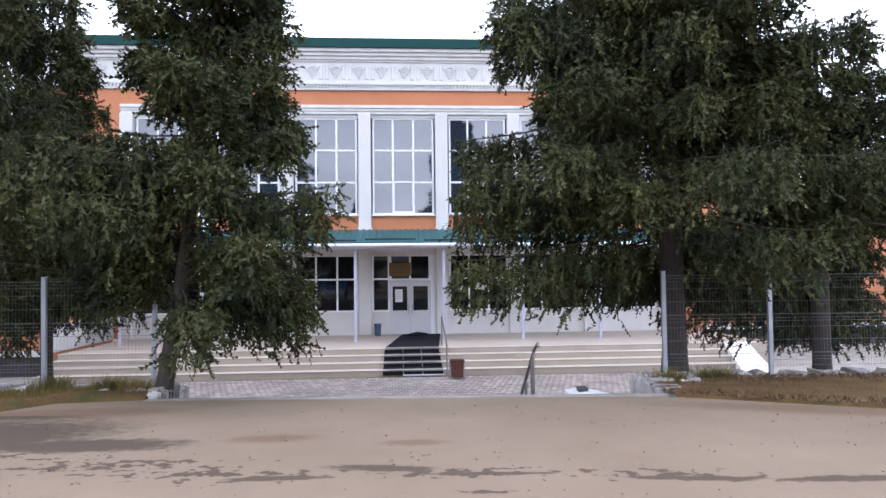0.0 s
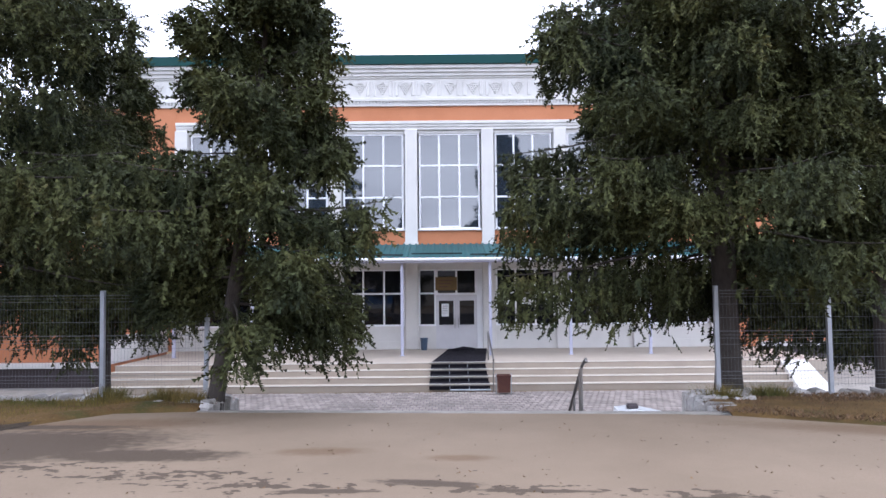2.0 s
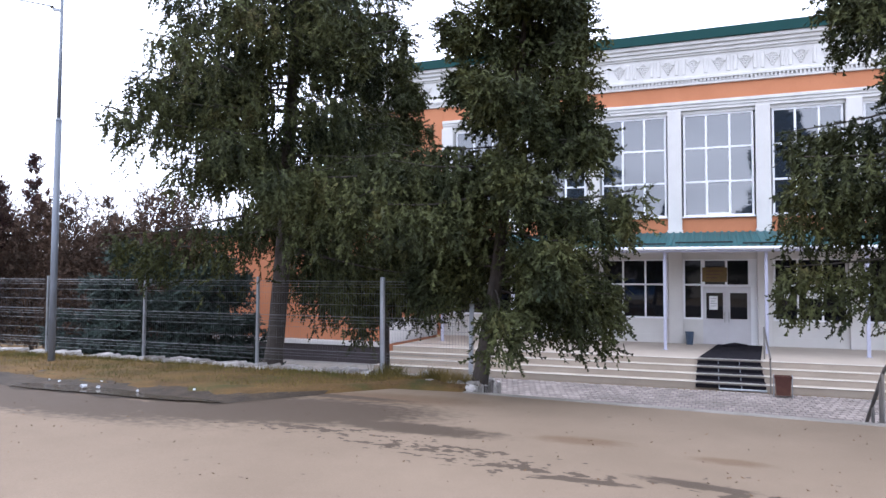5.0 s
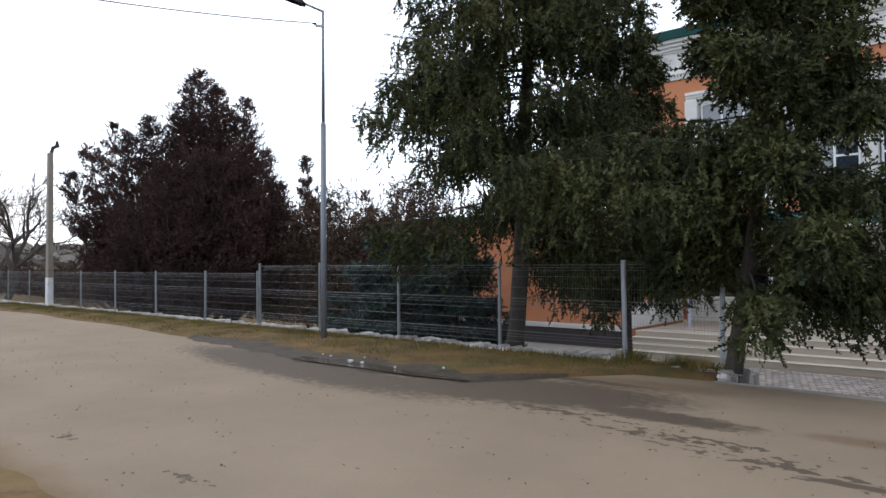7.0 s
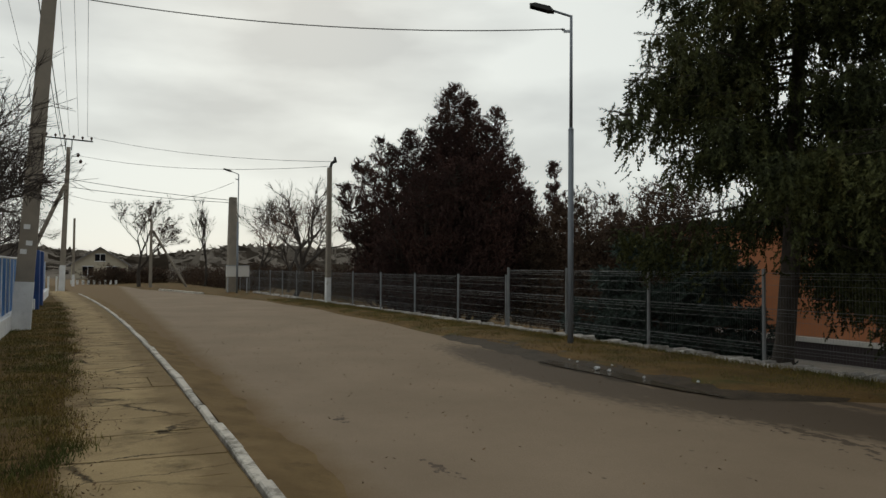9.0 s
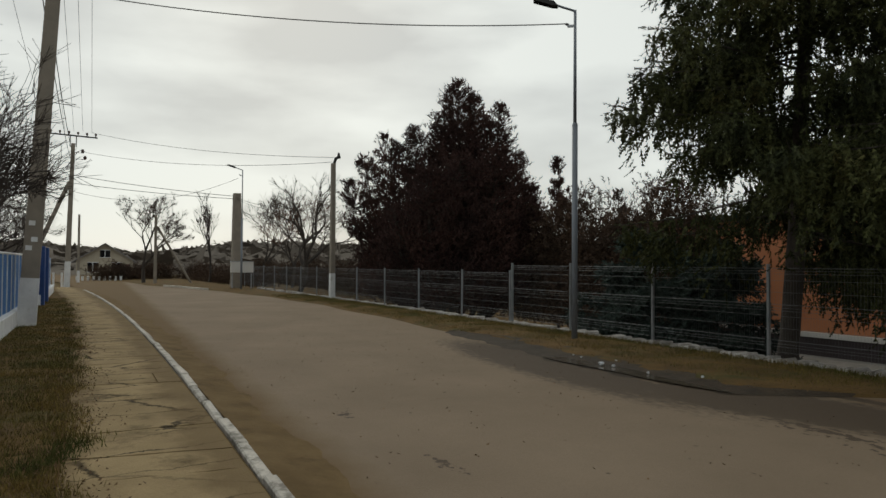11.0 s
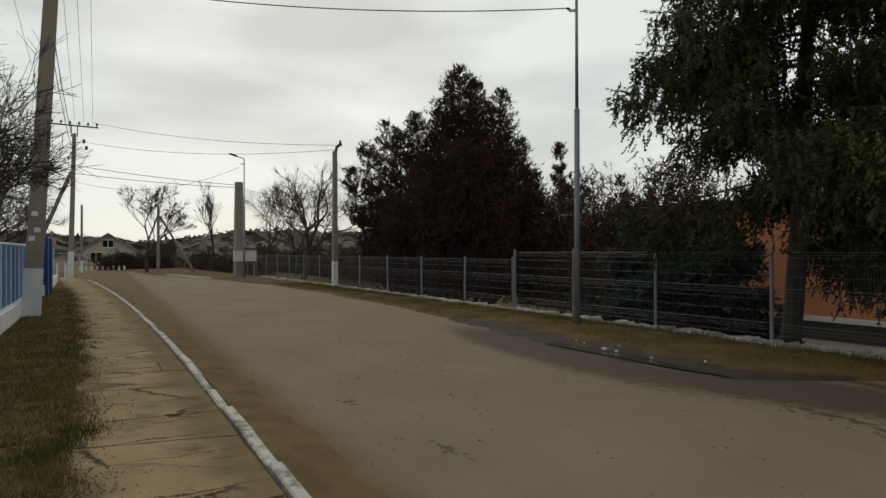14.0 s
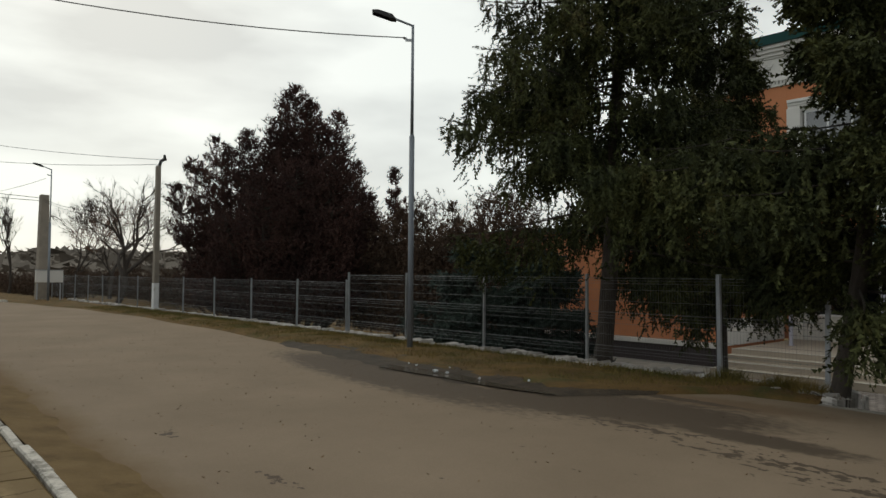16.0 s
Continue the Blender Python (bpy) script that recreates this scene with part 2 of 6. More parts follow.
def road_material():
    """Worn asphalt with dust, a sandy kerb side, and damp stains that dry patchily."""
    m = material("dusty_worn_asphalt", (0.250, 0.190, 0.136), (0.203, 0.153, 0.108), 0.5, 0.9, spec=0.12, bump=0.45, bump_scale=70, fine=0.19)
    links = m.node_tree.links
    bs = m.node_tree.nodes["Principled BSDF"]
    base = bs.inputs["Base Color"].links[0].from_socket
    geo = node(m, "ShaderNodeNewGeometry")
    sep = node(m, "ShaderNodeSeparateXYZ")
    links.new(geo.outputs["Position"], sep.inputs[0])

    def math_node(op, a, b=None):
        n = node(m, "ShaderNodeMath")
        n.operation = op
        for i, v in enumerate((a, b)):
            if v is None:
                continue
            if isinstance(v, (int, float)):
                n.inputs[i].default_value = v
            else:
                links.new(v, n.inputs[i])
        return n.outputs[0]

    wob = node(m, "ShaderNodeTexNoise", Scale=1.1, Detail=7.0, Roughness=0.7)
    links.new(geo.outputs["Position"], wob.inputs["Vector"])
    wobble = math_node("SUBTRACT", wob.outputs["Fac"], 0.5)
    squash = node(m, "ShaderNodeMapping", Scale=(6.5, 9.5, 1.0))
    links.new(geo.outputs["Position"], squash.inputs["Vector"])
    rag = node(m, "ShaderNodeTexNoise", Scale=1.0, Detail=4.0, Roughness=0.55)
    links.new(squash.outputs[0], rag.inputs["Vector"])
    tatter = math_node("SUBTRACT", rag.outputs["Fac"], 0.5)

    def patch(cx, cy, rx, ry, soft, ragged, turn=0.0):
        dx, dy = math_node("SUBTRACT", sep.outputs[0], cx), math_node("SUBTRACT", sep.outputs[1], cy)
        ca, sa = math.cos(radians(turn)), math.sin(radians(turn))
        px = math_node("ADD", math_node("MULTIPLY", dx, ca / rx), math_node("MULTIPLY", dy, sa / rx))
        py = math_node("ADD", math_node("MULTIPLY", dx, -sa / ry), math_node("MULTIPLY", dy, ca / ry))
        d = math_node("SQRT", math_node("ADD", math_node("POWER", px, 2), math_node("POWER", py, 2)))
        d = math_node("ADD", math_node("ADD", d, 0.72 if ragged > 2 else 0.0), math_node("MULTIPLY", tatter if ragged > 0.75 else wobble, ragged))
        r = node(m, "ShaderNodeMapRange")
        r.inputs["From Min"].default_value, r.inputs["From Max"].default_value = 1 + soft, 1 - soft
        links.new(d, r.inputs["Value"])
        return r.outputs[0]

    def mix(fac, col, amount=1.0):
        nonlocal base
        mx = node(m, "ShaderNodeMixRGB", Color2=(*col, 1))
        links.new(math_node("MULTIPLY", fac, amount), mx.inputs[0])
        links.new(base, mx.inputs[1])
        base = mx.outputs[0]

    # sand washed along the kerb
    edge = math_node("ADD", sep.outputs[1], math_node("MULTIPLY", wobble, 0.5))
    edge = math_node("SUBTRACT", edge, math_node("MULTIPLY", sep.outputs[0], 0.02))
    sand = node(m, "ShaderNodeMapRange")
    sand.inputs["From Min"].default_value, sand.inputs["From Max"].default_value = 2.0, 1.6
    links.new(edge, sand.inputs["Value"])
    mix(sand.outputs[0], (0.145, 0.092, 0.042), 0.85)
    # ochre dried mud and damp dark stains
    for cx, cy, rx, ry, turn in ((-4.6, 8.3, 1.2, 0.35, 8), (-1.7, 6.97, 0.42, 0.16, 5), (-0.3, 6.75, 0.3, 0.12, 0), (5.0, 8.0, 2.2, 0.3, -14)):
        mix(patch(cx, cy, rx, ry, 0.35, 0.9, turn), (0.155, 0.10, 0.06), 0.7)
    wet = None
    for cx, cy, rx, ry, rag, turn in ((-3.5, 6.75, 1.0, 0.26, 1.1, 2), (-9.4, 6.25, 3.6, 0.75, 1.0, -3), (-6.2, 6.55, 1.5, 0.62, 0.9, 8), (-5.5, 7.0, 2.0, 0.85, 0.9, 12), (-5.6, 8.1, 1.3, 0.12, 1.2, 3),
                                      (-4.6, 6.25, 1.5, 0.30, 5.0, 4), (-2.9, 6.02, 1.3, 0.34, 5.0, 3), (-1.9, 5.72, 1.2, 0.28, 5.0, -2), (-0.5, 5.86, 0.45, 0.10, 1.8, -6), (0.1, 5.72, 1.3, 0.24, 4.5, -3),
                                      (0.35, 5.68, 0.55, 0.05, 1.5, -1), (-1.35, 5.6, 0.4, 0.07, 1.8, 2), (1.75, 5.6, 1.0, 0.24, 4.5, -5), (2.0, 5.5, 0.55, 0.07, 1.8, -4), (3.2, 5.45, 0.6, 0.08, 2.0, 2),
                                      (0.35, 5.2, 0.5, 0.09, 2.6, 0), (-7.2, 2.25, 0.6, 0.13, 2.6, -12), (-5.0, 2.4, 0.6, 0.10, 4.0, 0)):
        p = patch(cx, cy, rx, ry, 0.10 if rag > 2 else 0.22, rag, turn)
        wet = p if wet is None else math_node("MAXIMUM", wet, p)
    mix(wet, (0.080, 0.060, 0.044), 0.92)
    spots = node(m, "ShaderNodeTexNoise", Scale=5.0, Detail=3.0, Roughness=0.6)
    links.new(geo.outputs["Position"], spots.inputs["Vector"])
    sr = node(m, "ShaderNodeMapRange")
    sr.inputs["From Min"].default_value, sr.inputs["From Max"].default_value = 0.70, 0.74
    links.new(spots.outputs["Fac"], sr.inputs["Value"])
    mix(sr.outputs[0], (0.085, 0.065, 0.048), 0.8)
    links.new(base, bs.inputs["Base Color"])
    rr = node(m, "ShaderNodeMapRange")
    rr.inputs["To Min"].default_value, rr.inputs["To Max"].default_value = 0.9, 0.78
    links.new(wet, rr.inputs["Value"])
    links.new(rr.outputs[0], bs.inputs["Roughness"])
    return m


def crack(m, scale, width, depth, dark):
    """Adds a wandering network of thin cracks to a material."""
    links = m.node_tree.links
    bs = m.node_tree.nodes["Principled BSDF"]
    base = bs.inputs["Base Color"].links[0].from_socket
    geo = node(m, "ShaderNodeNewGeometry")
    n = node(m, "ShaderNodeTexNoise", Scale=3.0, Detail=5.0, Roughness=0.7)
    links.new(geo.outputs["Position"], n.inputs["Vector"])
    mx = node(m, "ShaderNodeMixRGB", Fac=0.2)
    links.new(geo.outputs["Position"], mx.inputs[1])
    links.new(n.outputs["Color"], mx.inputs[2])
    mp = node(m, "ShaderNodeMapping", Scale=(1.5, 0.5, 1.0))
    v = node(m, "ShaderNodeTexVoronoi", Scale=scale)
    v.feature = "DISTANCE_TO_EDGE"
    links.new(mx.outputs[0], mp.inputs["Vector"])
    links.new(mp.outputs[0], v.inputs["Vector"])
    r = node(m, "ShaderNodeMapRange")
    r.inputs["From Min"].default_value, r.inputs["From Max"].default_value = width, width * 0.3
    links.new(v.outputs["Distance"], r.inputs["Value"])
    n2 = node(m, "ShaderNodeTexNoise", Scale=0.8, Detail=2.0)
    links.new(geo.outputs["Position"], n2.inputs["Vector"])
    r2 = node(m, "ShaderNodeMapRange")
    r2.inputs["From Min"].default_value, r2.inputs["From Max"].default_value = 0.38, 0.50
    links.new(n2.outputs["Fac"], r2.inputs["Value"])
    f = node(m, "ShaderNodeMath")
    f.operation = "MULTIPLY"
    links.new(r.outputs[0], f.inputs[0])
    links.new(r2.outputs[0], f.inputs[1])
    out = node(m, "ShaderNodeMixRGB", Color2=(*dark, 1))
    links.new(f.outputs[0], out.inputs[0])
    links.new(base, out.inputs[1])
    links.new(out.outputs[0], bs.inputs["Base Color"])


crack(M_SLAB, 1.25, 0.02, 0.01, (0.05, 0.037, 0.02))


def silted(m, earth):
    """Brown silt lying along both edges of the pavement, ragged towards its middle."""
    links = m.node_tree.links
    bs = m.node_tree.nodes["Principled BSDF"]
    base = bs.inputs["Base Color"].links[0].from_socket
    geo = node(m, "ShaderNodeNewGeometry")
    sep = node(m, "ShaderNodeSeparateXYZ")
    links.new(geo.outputs["Position"], sep.inputs[0])
    nz = node(m, "ShaderNodeTexNoise", Scale=1.7, Detail=7.0, Roughness=0.65)
    links.new(geo.outputs["Position"], nz.inputs["Vector"])

    def op(kind, a, b):
        n = node(m, "ShaderNodeMath")
        n.operation = kind
        for i, v in enumerate((a, b)):
            if isinstance(v, (int, float)):
                n.inputs[i].default_value = v
            else:
                links.new(v, n.inputs[i])
        return n.outputs[0]

    x, y = sep.outputs[0], sep.outputs[1]
    across = op("ADD", op("SUBTRACT", y, op("MULTIPLY", x, 0.012)), op("MULTIPLY", op("MULTIPLY", x, x), 0.0012))
    across = op("ADD", op("SUBTRACT", across, 0.42), op("MULTIPLY", op("SUBTRACT", nz.outputs["Fac"], 0.5), 0.9))
    near, far = node(m, "ShaderNodeMapRange"), node(m, "ShaderNodeMapRange")
    near.inputs["From Min"].default_value, near.inputs["From Max"].default_value = 0.12, 0.36
    far.inputs["From Min"].default_value, far.inputs["From Max"].default_value = -0.42, -0.62
    links.new(across, near.inputs["Value"])
    links.new(across, far.inputs["Value"])
    mx = node(m, "ShaderNodeMixRGB", Color2=(*earth, 1))
    links.new(op("MULTIPLY", op("MAXIMUM", near.outputs[0], far.outputs[0]), 0.75), mx.inputs[0])
    links.new(base, mx.inputs[1])
    links.new(mx.outputs[0], bs.inputs["Base Color"])


silted(M_SLAB, (0.155, 0.105, 0.053))
M_MUD = material("wet_dark_mud", (0.060, 0.043, 0.028), (0.028, 0.021, 0.015), 3.5, 0.8, bump=0.8, bump_scale=14, fine=0.3, spec=0.2, stain=(0.10, 0.075, 0.045), stain_scale=2.5, stain_at=0.6)
M_ROAD = road_material()
M_WATER = glass_material("shallow_puddle_water", (0.075, 0.058, 0.042), 1.33, 0.16)


# ---- building blocks ----
class Mesh:
    """Collects vertices and faces of one mesh."""

    def __init__(self):
        self.v, self.f = [], []

    def box(self, x0, x1, y0, y1, z0, z1, bevel=0.0):
        if bevel:
            bm = bmesh.new()
            bmesh.ops.create_cube(bm, size=1.0)
            for w in bm.verts:
                w.co = ((x0 + x1) / 2 + w.co.x * (x1 - x0), (y0 + y1) / 2 + w.co.y * (y1 - y0), (z0 + z1) / 2 + w.co.z * (z1 - z0))
            bmesh.ops.bevel(bm, geom=list(bm.edges), offset=bevel, segments=1, affect="EDGES")
            bm.verts.index_update()
            n = len(self.v)
            self.v += [tuple(w.co) for w in bm.verts]
            self.f += [tuple(n + w.index for w in g.verts) for g in bm.faces]
            bm.free()
            return self
        n = len(self.v)
        self.v += [(x, y, z) for x in (x0, x1) for y in (y0, y1) for z in (z0, z1)]
        self.f += [tuple(n + i for i in q) for q in ((0, 1, 3, 2), (4, 6, 7, 5), (0, 4, 5, 1), (2, 3, 7, 6), (0, 2, 6, 4), (1, 5, 7, 3))]
        return self

    def tube(self, points, radii, sides=8, caps=True):
        pts = [Vector(p) for p in points]
        n0 = len(self.v)
        for i, p in enumerate(pts):
            d = (pts[min(i + 1, len(pts) - 1)] - pts[max(i - 1, 0)]).normalized()
            a = d.orthogonal().normalized() if abs(d.z) > 0.95 else d.cross(Vector((0, 0, 1))).normalized()
            b = d.cross(a)
            r = radii[i] if isinstance(radii, (list, tuple)) else radii
            for k in range(sides):
                t = 2 * math.pi * k / sides
                self.v.append(tuple(p + a * (r * math.cos(t)) + b * (r * math.sin(t))))
        for i in range(len(pts) - 1):
            for k in range(sides):
                a, b = n0 + i * sides + k, n0 + i * sides + (k + 1) % sides
                self.f.append((a, b, b + sides, a + sides))
        if caps:
            self.f.append(tuple(n0 + k for k in range(sides))[::-1])
            self.f.append(tuple(n0 + (len(pts) - 1) * sides + k for k in range(sides)))
        return self

    def quad(self, *corners):
        n = len(self.v)
        self.v += [tuple(c) for c in corners]
        self.f.append(tuple(range(n, n + len(corners))))
        return self

    def extrude(self, outline, y0, y1, axis="y"):
        """A prism of an outline of (a, b) pairs, along one axis."""
        n, k = len(self.v), len(outline)
        for y in (y0, y1):
            for a, b in outline:
                self.v.append((a, y, b) if axis == "y" else (y, a, b))
        self.f += [tuple(range(n, n + k)), tuple(range(n + 2 * k - 1, n + k - 1, -1))]
        for i in range(k):
            j = (i + 1) % k
            self.f.append((n + i, n + k + i, n + k + j, n + j))
        return self

    def data(self, name, mat, smooth=False):
        me = bpy.data.meshes.new(name)
        me.from_pydata(self.v, [], self.f)
        bm = bmesh.new()
        bm.from_mesh(me)
        bmesh.ops.recalc_face_normals(bm, faces=list(bm.faces))
        bm.to_mesh(me)
        bm.free()
        me.materials.append(mat)
        if smooth:
            me.polygons.foreach_set("use_smooth", [True] * len(me.polygons))
        return me


def part(name, mesh, mat, parent, label="", smooth=False, at=None, kind=""):
    ob = new(name, mesh if isinstance(mesh, bpy.types.Mesh) else mesh.data(name, mat, smooth))
    ob.parent = parent
    if at is not None:
        ob.matrix_basis = at
    return tagged(ob, label, kind=kind)


def root(name, m, label, category, group="", kind=""):
    ob = new(name)
    ob.matrix_world = m
    ob.matrix_basis = m
    return tagged(ob, label, category, group, kind)


def single(name, mesh, mat, m, label, category="", group="", kind="", smooth=False):
    ob = new(name, mesh if isinstance(mesh, bpy.types.Mesh) else mesh.data(name, mat, smooth))
    ob.matrix_basis = m
    return tagged(ob, label, category, group, kind)


def triangles(name, pts, mat):
    """A mesh of loose triangles from an (n, 3, 3) array."""
    me = bpy.data.meshes.new(name)
    n = len(pts)
    me.vertices.add(n * 3)
    me.vertices.foreach_set("co", np.ascontiguousarray(pts, dtype=np.float32).ravel())
    me.loops.add(n * 3)
    me.loops.foreach_set("vertex_index", np.arange(n * 3, dtype=np.int32))
    me.polygons.add(n)
    me.polygons.foreach_set("loop_start", np.arange(0, n * 3, 3, dtype=np.int32))
    me.polygons.foreach_set("loop_total", np.full(n, 3, dtype=np.int32))
    me.materials.append(mat)
    me.update()
    return me


SLOPE = -0.0012


def road_z(x):
    return SLOPE * max(-160.0, min(60.0, x))


def fence_y(x):
    return 10.6 + 0.055 * x


def smooth01(a, b, x):
    t = np.clip((x - a) / (b - a), 0, 1)
    return t * t * (3 - 2 * t)


COURT = -1.49
TURN = 3.85
FN = Vector((-math.sin(radians(TURN)), math.cos(radians(TURN)), 0))
FE = Vector((math.cos(radians(TURN)), math.sin(radians(TURN)), 0))


def site(u, c, z, turn=0.0):
    """The pose at u along and c out to the facade, square to it."""
    p = FE * (u - 0.0236 * c) + FN * c
    return pose(p.x, p.y, z, 0, 0, TURN + turn)


# ---- ground, road, pavement ----
def build_ground():
    xs = np.unique(np.concatenate([np.linspace(-900, -120, 40), np.linspace(-120, -40, 28), np.linspace(-40, 20, 121), np.linspace(20, 60, 20), np.linspace(60, 700, 24)]))
    ys = np.unique(np.concatenate([np.linspace(-500, -40, 18), np.linspace(-40, -3, 20), np.linspace(-3, 16, 77), np.linspace(16, 60, 24), np.linspace(60, 900, 44)]))
    X, Y = np.meshgrid(xs, ys, indexing="ij")
    Z = SLOPE * np.clip(X, -160, 60) - 0.05
    fy = 10.6 + 0.055 * X
    down = smooth01(0.25, 0.75, Y - fy) * smooth01(-44, -30, X)
    Z = Z * (1 - down) + down * (COURT - 0.03 - 0.4 * smooth01(20, 29, Y) * smooth01(-11, -14, X))
    gate = smooth01(-4.0, -3.6, X) * (1 - smooth01(2.7, 3.1, X)) * smooth01(9.2, 9.5, Y)
    Z = np.where(gate > 0, np.minimum(Z, -0.05 + (COURT + 0.02) * gate * smooth01(9.0, 9.4, Y)), Z)
    dist = np.hypot(X, Y)
    bearing = np.degrees(np.arctan2(-X, Y))
    ridge = 15 + 4 * np.sin(bearing * 0.11 + 1.0) + 2.0 * np.sin(bearing * 0.41)
    Z = Z + smooth01(110, 420, dist) * (ridge - 4.7)
    nx, ny = X.shape
    v = np.stack([X, Y, Z], -1).reshape(-1, 3)
    i, j = np.meshgrid(np.arange(nx - 1), np.arange(ny - 1), indexing="ij")
    a = (i * ny + j).ravel()
    me = bpy.data.meshes.new("ground")
    me.from_pydata(v.tolist(), [], np.stack([a, a + ny, a + ny + 1, a + 1], 1).tolist())
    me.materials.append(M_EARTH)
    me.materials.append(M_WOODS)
    # Far faces take the woods colour that has haze mixed into it.
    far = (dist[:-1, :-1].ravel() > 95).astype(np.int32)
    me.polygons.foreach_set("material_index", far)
    me.polygons.foreach_set("use_smooth", np.ones(len(a), dtype=bool))
    tagged(new("ground", me), "brown earth and dry grass rising to wooded hills coloured paler for haze", "ground", kind="structure")


def kerb_y(x):
    """The road side of the pavement's kerb, which bends away towards the far end."""
    return 1.17 + 0.012 * x - 0.0012 * x * x if x < 0 else 1.17


def verge_y(x):
    """Where the asphalt gives way to the verge on the school's side."""
    if x > 2.7:
        return 9.2 - 0.42 * min(x - 2.7, 3.5)
    if x > -4.2:
        return 9.2
    y = max(7.18, min(9.2, 9.55 + (x + 4.6) * 1.35)) + 0.10 * math.sin(x * 0.9) * (1 if x < -7 else 0.2)
    return max(y - 0.006 * max(0.0, -22 - x) ** 2, kerb_y(x) + 4.6)


def strip(name, x0, x1, n, low, high, m, mat, lift, label, category, crown=0.0, rough=0.0, thick=0.0):
    rnd = random.Random(7)
    me = Mesh()
    for i in range(n + 1):
        x = x0 + (x1 - x0) * i / n
        a, b = low(x), high(x)
        for j in range(m + 1):
            t = j / m
            z = road_z(x) + lift + crown * 4 * t * (1 - t) + (rough * (rnd.random() - 0.5) if 0 < j < m else 0) - (thick if j in (0, m) and thick else 0)
            me.v.append((x, a + (b - a) * t, z))
    for i in range(n):
        for j in range(m):
            a = i * (m + 1) + j
            me.f.append((a, a + 1, a + m + 2, a + m + 1))
    return single(name, me, mat, Matrix(), label, category, kind="structure", smooth=True)


build_ground()
strip("road", 60, -110, 170, kerb_y, verge_y, 10, M_ROAD, 0.0, "dusty worn grey asphalt with damp stains", "road")
strip("verge", -3.95, -80, 160, lambda x: verge_y(x) - 0.03, lambda x: fence_y(x) - 0.25, 8, M_EARTH, 0.02, "dull grass verge with mud and leaves", "verge", 0.04, 0.035, 0.05)
strip("verge_near_gate", 3.05, 30, 60, lambda x: verge_y(x) - 0.03, lambda x: fence_y(x) - 0.25, 8, M_EARTH, 0.02, "bare red-brown earth verge with fallen leaves", "verge", 0.05, 0.04, 0.05)
strip("grass_bank", 20, -60, 640, lambda x: -6.0, lambda x: kerb_y(x) - 1.30 - 0.12 * max(0.0, min(1.0, (-x - 6) / 20)) + 0.16 * math.sin(3.1 * x) * math.sin(1.3 * x) + 0.07 * math.sin(9.7 * x) + 0.03 * math.sin(31 * x), 14, M_EARTH, 0.118, "brown grass strip beside the pavement", "grass strip", 0.0, 0.03, 0.03)


def build_pavement():
    """Cast concrete, broken by uneven joints and cracks into slabs."""
    base = root("pavement", pose(-10, 0.4, road_z(-10), 0, 0, 0), "old cracked concrete pavement", "pavement", kind="structure")
    rnd = random.Random(3)
    x, sk_next = 6.0, 0.0
    while x > -46:
        w = rnd.uniform(0.55, 1.25) if x > -24 else 2.2
        y1a, y1b = kerb_y(x) - 0.17, kerb_y(x - w) - 0.17
        y0a, y0b = y1a - 1.24 - 0.1 * max(0.0, min(1.0, (-x - 6) / 20)), y1b - 1.24 - 0.1 * max(0.0, min(1.0, (-x - 6) / 20))
        sk, sk_next = sk_next, rnd.uniform(-0.18, 0.18)
        cut = rnd.uniform(0.55, 0.8) if rnd.random() < 0.12 else None
        cells = [(0, 1)] if cut is None else [(0, cut), (cut, 1)]
        for t0, t1 in cells:
            g = 0.003
            def pt(xx, t, ya0, ya1, s):
                return (xx + s * t + 10, ya0 + (ya1 - ya0) * t - 0.4)
            n = 9
            top = [pt(x - g, t0 + (t1 - t0) * k / n + (0.006 if k == 0 else -0.006 if k == n else 0), y0a, y1a, sk) for k in range(n + 1)]
            bot = [pt(x - w + g, t0 + (t1 - t0) * k / n + (0.006 if k == 0 else -0.006 if k == n else 0), y0b, y1b, sk_next) for k in range(n + 1)]
            top = [(a + rnd.uniform(-0.022, 0.003), b) for a, b in top]
            bot = [(a + rnd.uniform(-0.003, 0.022), b) for a, b in bot]
            ring = top + bot[::-1]
            z = 0.10 + rnd.uniform(-0.004, 0.004)
            me = Mesh()
            k = len(ring)
            for h in (z, -0.06):
                me.v += [(a, b, h + SLOPE * (a - 0) ) for a, b in ring]
            me.f.append(tuple(range(k)))
            me.f += [(i, (i + 1) % k, k + (i + 1) % k, k + i) for i in range(k)]
            part("slab", me, M_SLAB, base)
        x -= w
    fill = Mesh()
    for i in range(53):
        x = 6 - i
        for y in (kerb_y(x) - 0.16, kerb_y(x) - 1.55):
            fill.v.append((x + 10, y - 0.4, 0.088 + SLOPE * (x + 10)))
    fill.f += [(2 * i, 2 * i + 1, 2 * i + 3, 2 * i + 2) for i in range(52)]
    part("joint_fill", fill, M_EARTH, base, "soil in the joints")


build_pavement()


